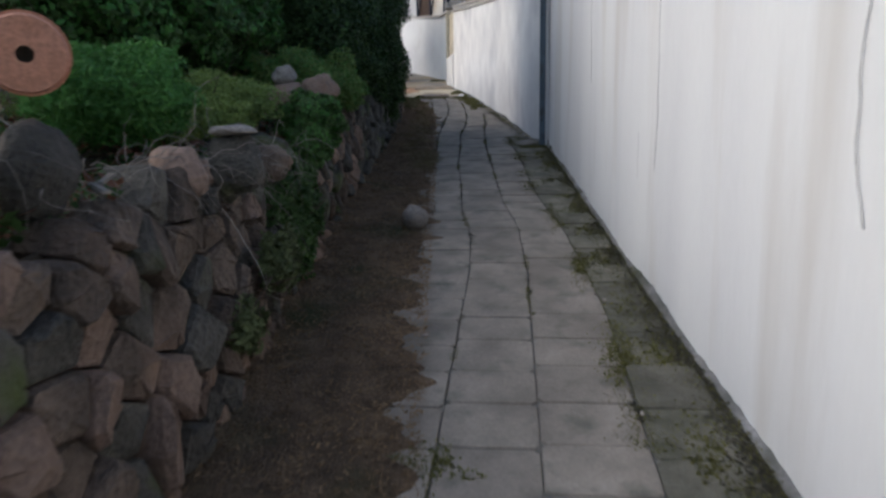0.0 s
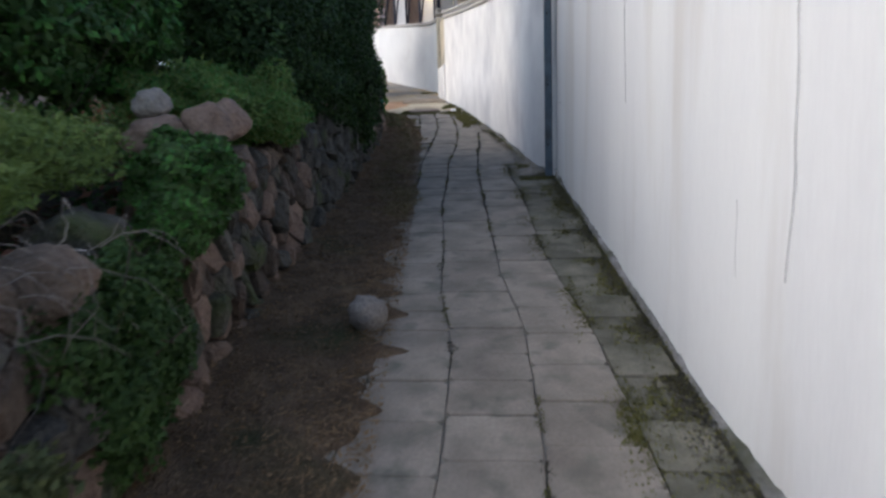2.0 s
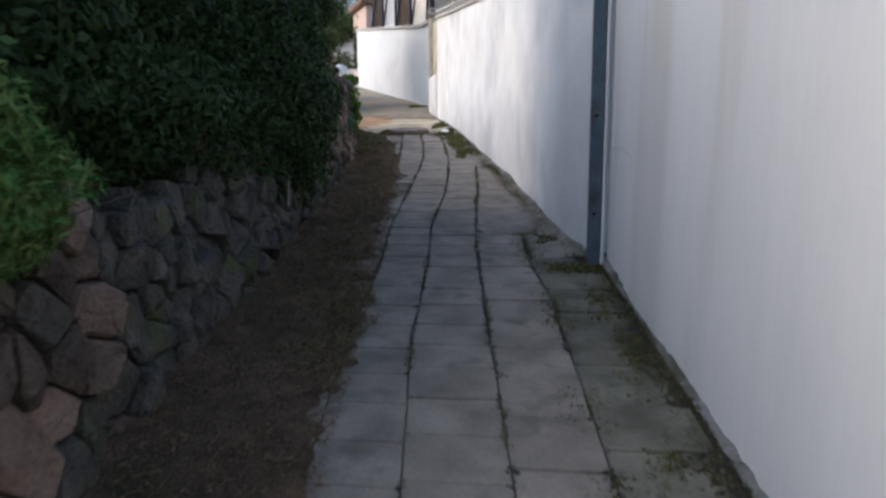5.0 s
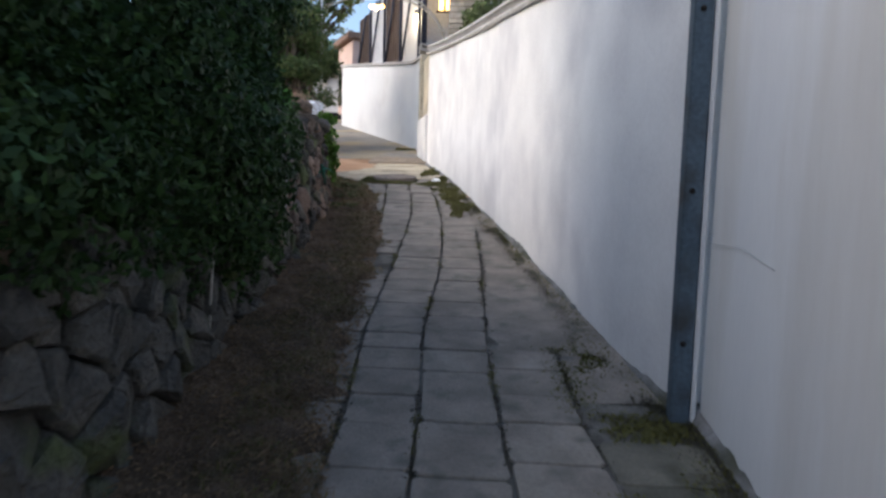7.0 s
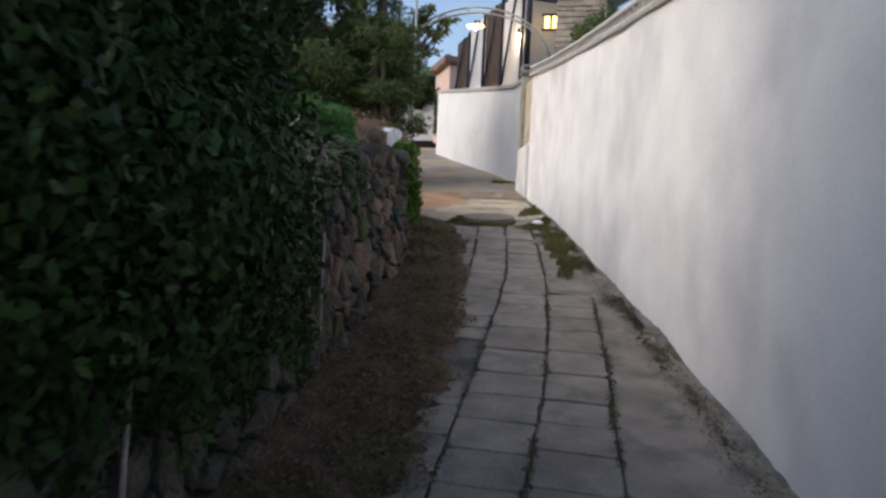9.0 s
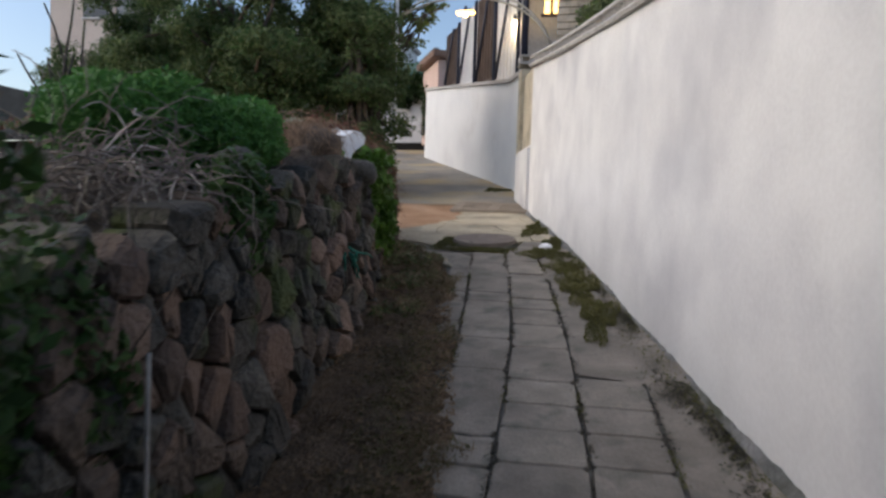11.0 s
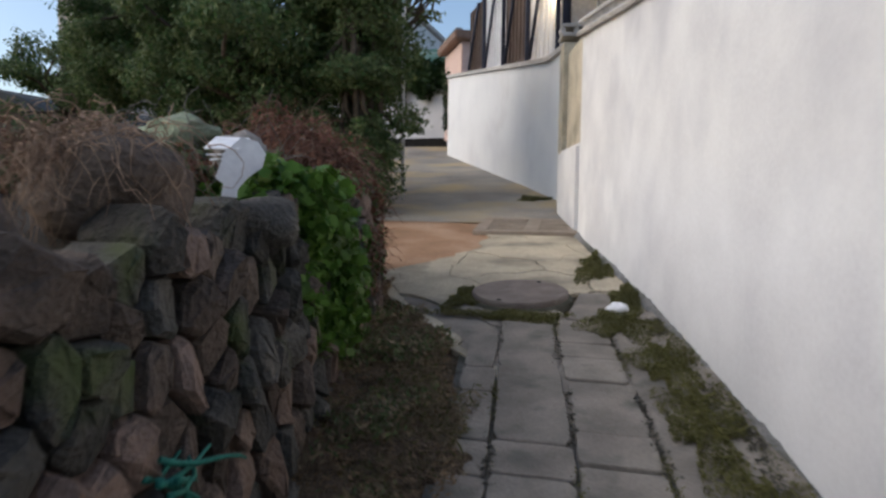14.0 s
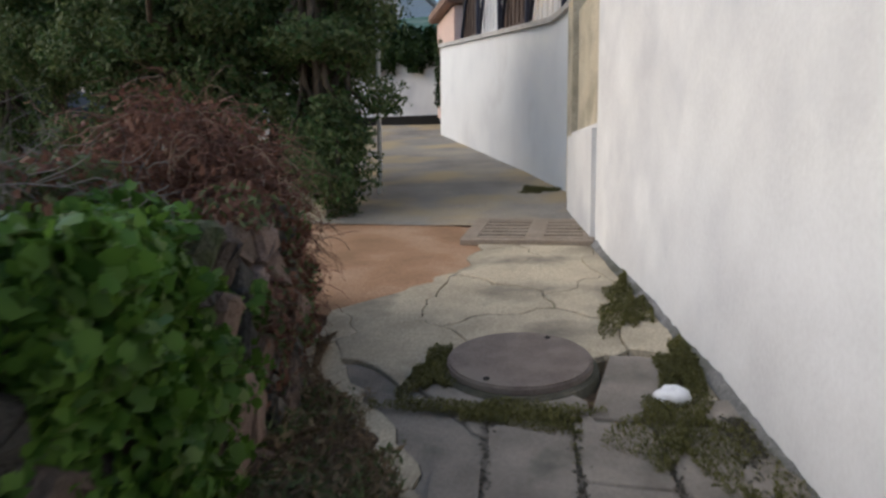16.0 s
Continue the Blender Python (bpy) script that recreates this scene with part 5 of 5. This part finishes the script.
strip = [(wall_x(y) - 0.12 - 0.1 * rng.random(), y, 0.1, 0.35) for y in np.arange(1.0, 9.3, 0.7)]
scatter("moss_grass", 16000, patches(strip + [(0.5, 3.1, 0.1, 0.3), (0.43, 4.3, 0.08, 0.4), (0.32, 5.6, 0.06, 0.4), (-0.35, 2.25, 0.2, 0.1), (0.2, 9.32, 0.2, 0.12), (0.3, 9.3, 0.14, 0.14), (0.1, 10.1, 0.12, 0.3)]), 0.02, L_GRASS, "low mossy grass along the wall foot", "grass", 0.5, 0.6, 0.006)
scatter("moss_grass", 60000, patches([(-1.3, 16.9, 0.2, 0.4), (-1.05, 16.2, 0.16, 0.4), (-0.95, 15.5, 0.16, 0.45), (-1.5, 18.3, 0.16, 0.4), (-1.45, 18.9, 0.12, 0.3), (-1.25, 17.5, 0.1, 0.3), (-0.82, 14.7, 0.12, 0.5), (-2.0, 16.88, 0.4, 0.1), (-2.38, 17.25, 0.1, 0.25), (-1.75, 20.3, 0.12, 0.2), (-2.5, 22.4, 0.22, 0.2)]), 0.02, L_GRASS, "mossy grass growing between slabs and wall", "grass", 0.3, 0.9, 0.025)


soil_spots = [(dirt_x(y) - 0.1 - 0.35 * rng.random(), y, 0.2, 0.34) for y in np.arange(8.0, 17.0, 0.45)]
scatter("strip_grass", 20000, patches([(x, y, sx, sy) for x, y, sx, sy in soil_spots]), 0.03, L_GRASS, "sparse dull grass on the soil strip", "grass", 0.2, 1.0, 0.05)
scatter("strip_straw", 26000, patches(soil_spots), 0.05, L_STRAW, "dry straw on the soil strip", "straw", 0.08, 0.7, 0.05)


def wall_side():
    y = rng.uniform(0.5, 17)
    k = abs(rng.normal()) * (0.05 + 0.09 * abs(noise.noise((y * 1.3, 4, 0))))
    return (wall_x(y) - 0.02 - k, y, 0.016)


scatter("wall_dirt", 26000, wall_side, 0.018, L_SOILBIT, "dark dirt gathered along the foot of the wall", "dirt", 0.7, 0.15, 0.004)
scatter("wall_moss", 9000, wall_side, 0.013, L_GRASS, "thin moss along the foot of the wall", "moss", 0.5, 0.8, 0.015)


def joint_dirt():
    while True:
        y = rng.uniform(1, 17)
        k = int(rng.integers(0, 5))
        if JOINTS[k][0][0] < y < JOINTS[k][-1][0] and noise.noise((y * 2.1, k * 7, 0)) > (0.2 if y < 8 else -0.1):
            return (joint_x(k, y) + rng.normal() * 0.014, y, 0.014)


scatter("joint_dirt", 5000, joint_dirt, 0.02, L_SOILBIT, "dark crumbs of soil along the joints", "soil", 0.7, 0.3, 0.004)


def in_joint():
    while True:
        y = rng.uniform(2, 17)
        k = int(rng.choice((0, 1, 2, 3, 4, 4, 4)))
        if JOINTS[k][0][0] < y < JOINTS[k][-1][0] and noise.noise((y * 1.7, k * 9, 3)) > (0.0 if k == 4 else 0.15):
            wide = 0.05 if k == 4 else 0.012
            return (joint_x(k, y) + rng.normal() * wide, y, 0.012)


scatter("joint_moss", 9000, in_joint, 0.014, L_GRASS, "moss in the joints of the slabs", "moss", 0.4, 1.0, 0.012)

def on_bank():
    y = rng.uniform(-1, 11)
    o = 0.2 + 2.6 * rng.random()
    return (stone_x(y) - o, y, stone_h(y) - 0.08 + (0.12 if o > 0.6 else 0.03) + 0.06 * rng.random())


scatter("bank_cover", 26000, on_bank, 0.055, L_HEDGE, "low dark green ground cover on the bank", "ground cover", 0.5, 0.8, 0.05)
scatter("bank_litter", 9000, on_bank, 0.06, L_BROWN, "brown dead leaves among the ground cover", "leaf litter", 0.5, 0.8, 0.06)

# ---- slabs of the path, the nearest as pieces of their own ----
path = thing("path", (0, 6, ground(6)), "path of worn grey concrete slabs with mossy joints", "pavement", kind="structure")


def slab(corners, y, thick, material, name="slab", lift=0.0, tilt=(0, 0)):
    """A slab with chamfered upper edges from four or more corners (x, y)."""
    cx, cy = sum(c[0] for c in corners) / len(corners), sum(c[1] for c in corners) / len(corners)
    vs, n = [], len(corners)
    for sh, dz in ((1.0, -0.06), (1.0, thick - 0.005), (0.98, thick)):
        for x, yy in corners:
            xx, yv = cx + (x - cx) * sh, cy + (yy - cy) * sh
            vs.append((xx, yv, ground(yv) + dz + lift + tilt[0] * (xx - cx) + tilt[1] * (yv - cy)))
    fs = [tuple(range(2 * n, 3 * n))]
    for r in range(2):
        for i in range(n):
            q = (i + 1) % n
            fs.append((r * n + i, r * n + q, (r + 1) * n + q, (r + 1) * n + i))
    return put(name, vs, fs, material, path)


pr = random.Random(5)
mv, mf = [], []
for j in range(99):
    y = -2.6 + 0.2 * j
    for x in (joint_x(1, y) - 0.55, joint_x(2, y), wall_x(y) + 0.02):
        mv.append((x, y, ground(y) + (0.004 if y < 10.5 else -0.006)))
for j in range(98):
    mf += [(3 * j, 3 * j + 1, 3 * j + 4, 3 * j + 3), (3 * j + 1, 3 * j + 2, 3 * j + 5, 3 * j + 4)]
put("mortar_bed", mv, mf, M_BED, path)


def rows_to(first, rows, step=0.3):
    """Cross joints of a column: even ones before the first known one, then those given."""
    before = []
    y = first
    while y > -2.5:
        y -= step * pr.uniform(0.9, 1.1)
        before.append(y)
    return before[::-1] + rows


COLUMNS = [
    (lambda y: joint_x(1, y) - 0.36, lambda y: joint_x(1, y), rows_to(11.6, [11.6])),
    (lambda y: joint_x(1, y), lambda y: joint_x(2, y), rows_to(3.51, [3.51, 3.82, 4.06, 4.41, 4.75, 5.05, 5.3, 5.56, 5.83, 6.13, 6.42, 6.68, 6.93, 7.2, 7.48, 7.74, 8.0, 8.29, 8.58, 8.9, 9.25, 9.53, 9.82, 10.09, 10.33, 10.61, 10.89, 11.18, 11.47, 11.77, 12.15, 12.59, 12.9, 13.16, 13.45, 13.97, 14.42, 14.8, 15.08, 15.35, 15.89, 16.23, 16.45, 16.9])),
    (lambda y: joint_x(2, y), lambda y: joint_x(3, y), rows_to(3.56, [3.56, 3.85, 4.16, 4.46, 4.75, 5.02, 5.32, 5.58, 5.85, 6.14, 6.42, 6.69, 6.96, 7.26, 7.53, 7.81, 8.06, 8.32, 8.6, 8.87, 9.29, 9.81, 10.1, 10.41, 10.67, 10.96, 11.22, 11.48, 11.83, 12.2, 12.62, 12.91, 13.19, 13.55])),
    (lambda y: joint_x(3, y), lambda y: joint_x(4, y), rows_to(3.31, [3.31, 3.61, 3.9, 4.26, 4.58, 4.9, 5.25, 5.6, 5.86, 6.18, 6.45, 6.76, 7.06, 7.4, 7.74, 8.05, 8.39, 8.7, 9.0, 9.32, 9.59, 9.88, 10.15])),
    (lambda y: joint_x(4, y), lambda y: wall_x(y) - 0.05, rows_to(9.2, [9.2], 0.34)),
    (lambda y: joint_x(0, y), lambda y: joint_x(1, y), [12.3, 12.53, 12.79, 13.57, 14.09, 14.96, 15.22, 16.04, 16.8]),
    (lambda y: joint_x(0, y) - 0.18, lambda y: joint_x(0, y), [13.9, 14.4, 14.7, 14.92, 15.2, 15.67, 15.98, 16.5]),
]
for col, (left, right, cuts) in enumerate(COLUMNS):
    for y, y2 in zip(cuts, cuts[1:]):
        late = y > 8
        gx = pr.uniform(0.002, 0.004) if y < 8 else pr.uniform(0.004, 0.011)
        ga, gb = (pr.uniform(0.002, 0.005) if not late else pr.choice((0.003, 0.005, 0.013)) for _ in range(2))
        quad = [(left(y + ga) + gx, y + ga), (right(y + ga) - gx, y + ga), (right(y2 - gb) - gx, y2 - gb), (left(y2 - gb) + gx, y2 - gb)]
        if min(quad[1][0] - quad[0][0], quad[2][0] - quad[3][0]) < 0.06:
            continue
        wear = 0.006 if y < 8 else 0.013
        edge = []
        for (ax, ay), (bx, by) in zip(quad, quad[1:] + quad[:1]):
            for k in (0.06, 0.35, 0.65, 0.94):
                px, py = ax + (bx - ax) * k, ay + (by - ay) * k
                edge.append((px + wear * noise.noise((px * 9, py * 9, col)), py + wear * noise.noise((px * 9, py * 9, col + 20))))
        mossy = col == 4
        slab(edge, y, 0.014 + pr.uniform(-0.003, 0.005), M_TILE_MOSS if mossy else M_TILE, tilt=(pr.uniform(-0.012, 0.012), pr.uniform(-0.01, 0.01)))

slab([(-1.64, 16.93), (-1.45, 16.92), (-1.28, 16.94), (-1.27, 17.12), (-1.29, 17.56), (-1.45, 17.6), (-1.58, 17.58)], 17, 0.008, M_TILE)

# continuous concrete strip between slabs and wall
sv, sf = [], []


def strip_x(y):
    if y < 10.15:
        return joint_x(4, y) + 0.01
    return (joint_x(3, y) if y < 13.6 else joint_x(2, y)) + 0.01


for j in range(153):
    y = 9.55 + 0.05 * j
    for i in range(7):
        k = i / 6
        x = strip_x(y) + (wall_x(y) + 0.02 - strip_x(y)) * k
        sv.append((x, y, ground(y) + 0.006 + 0.012 * noise.noise((x * 2.5, y * 2.5, 0)) + 0.02 * k ** 3))
for j in range(152):
    for i in range(6):
        q = j * 7 + i
        sf.append((q, q + 1, q + 8, q + 7))
put("concrete_strip", sv, sf, M_TILE, path, smooth=True)

# broken concrete along the wall and round the manhole
cs_sites = []
for _ in range(1500):
    y = pr.uniform(15.9, 21.2)
    a = tile_x(y) + 0.76 if y < 16.9 else -3.3 - 0.1 * (y - 17)
    x = pr.uniform(a - 0.3, wall_x(y) + 0.3)
    if all((x - b) ** 2 + ((y - c) * 0.8) ** 2 > (0.52 if y > 17 else 0.4) ** 2 for b, c in cs_sites):
        cs_sites.append((x, y))
for c, poly in cells(cs_sites, range(len(cs_sites)), (-3.6, 15.0, 0.5, 21.0)):
    x, y = c
    if y < 16.9:
        continue
    # keep clear of slabs, manhole, drain and grass
    shape = []
    for px, py in poly:
        lo = joint_x(2, py) + 0.015 if py < 17.0 else lerp_table([(17.0, -2.9), (17.6, -3.25), (18.2, -3.25), (18.6, -2.78), (19.2, -2.6), (19.9, -2.7), (21.0, -2.9)], py)
        shape.append((max(lo, min(px, wall_x(py) - 0.02)), min(max(py, 9.5), 20.0 if px < -1.75 else 20.9)))
    ax = sum((shape[i][0] * shape[(i + 1) % len(shape)][1] - shape[(i + 1) % len(shape)][0] * shape[i][1]) for i in range(len(shape))) / 2
    if abs(ax) < 0.012:
        continue
    if 14.3 < y < 17.2 and x > wall_x(y) - 0.75 and pr.random() < 0.45:
        continue
    mx, my = sum(p[0] for p in shape) / len(shape), sum(p[1] for p in shape) / len(shape)
    rough = []
    for (qa, qb), (ra, rb) in zip(shape, shape[1:] + shape[:1]):
        ln = math.hypot(ra - qa, rb - qb)
        if ln < 0.03:
            continue
        steps = 1 + int(ln / 0.09)
        for k in range(steps):
            ea, eb = qa + (ra - qa) * k / steps, qb + (rb - qb) * k / steps
            rough.append((ea + 0.11 * noise.noise((ea * 5, eb * 5, 1)), eb + 0.11 * noise.noise((ea * 5, eb * 5, 9))))
    if len(rough) < 3:
        continue
    shape = [(min(mx + (a - mx) * 0.985, wall_x(b) - 0.01), my + (b - my) * 0.985) for a, b in rough]
    slab(shape, y, 0.0 + pr.uniform(-0.003, 0.006), M_CONC if y > 17 else M_TILE, "concrete_piece", tilt=(pr.uniform(-0.008, 0.008), pr.uniform(-0.008, 0.008)))
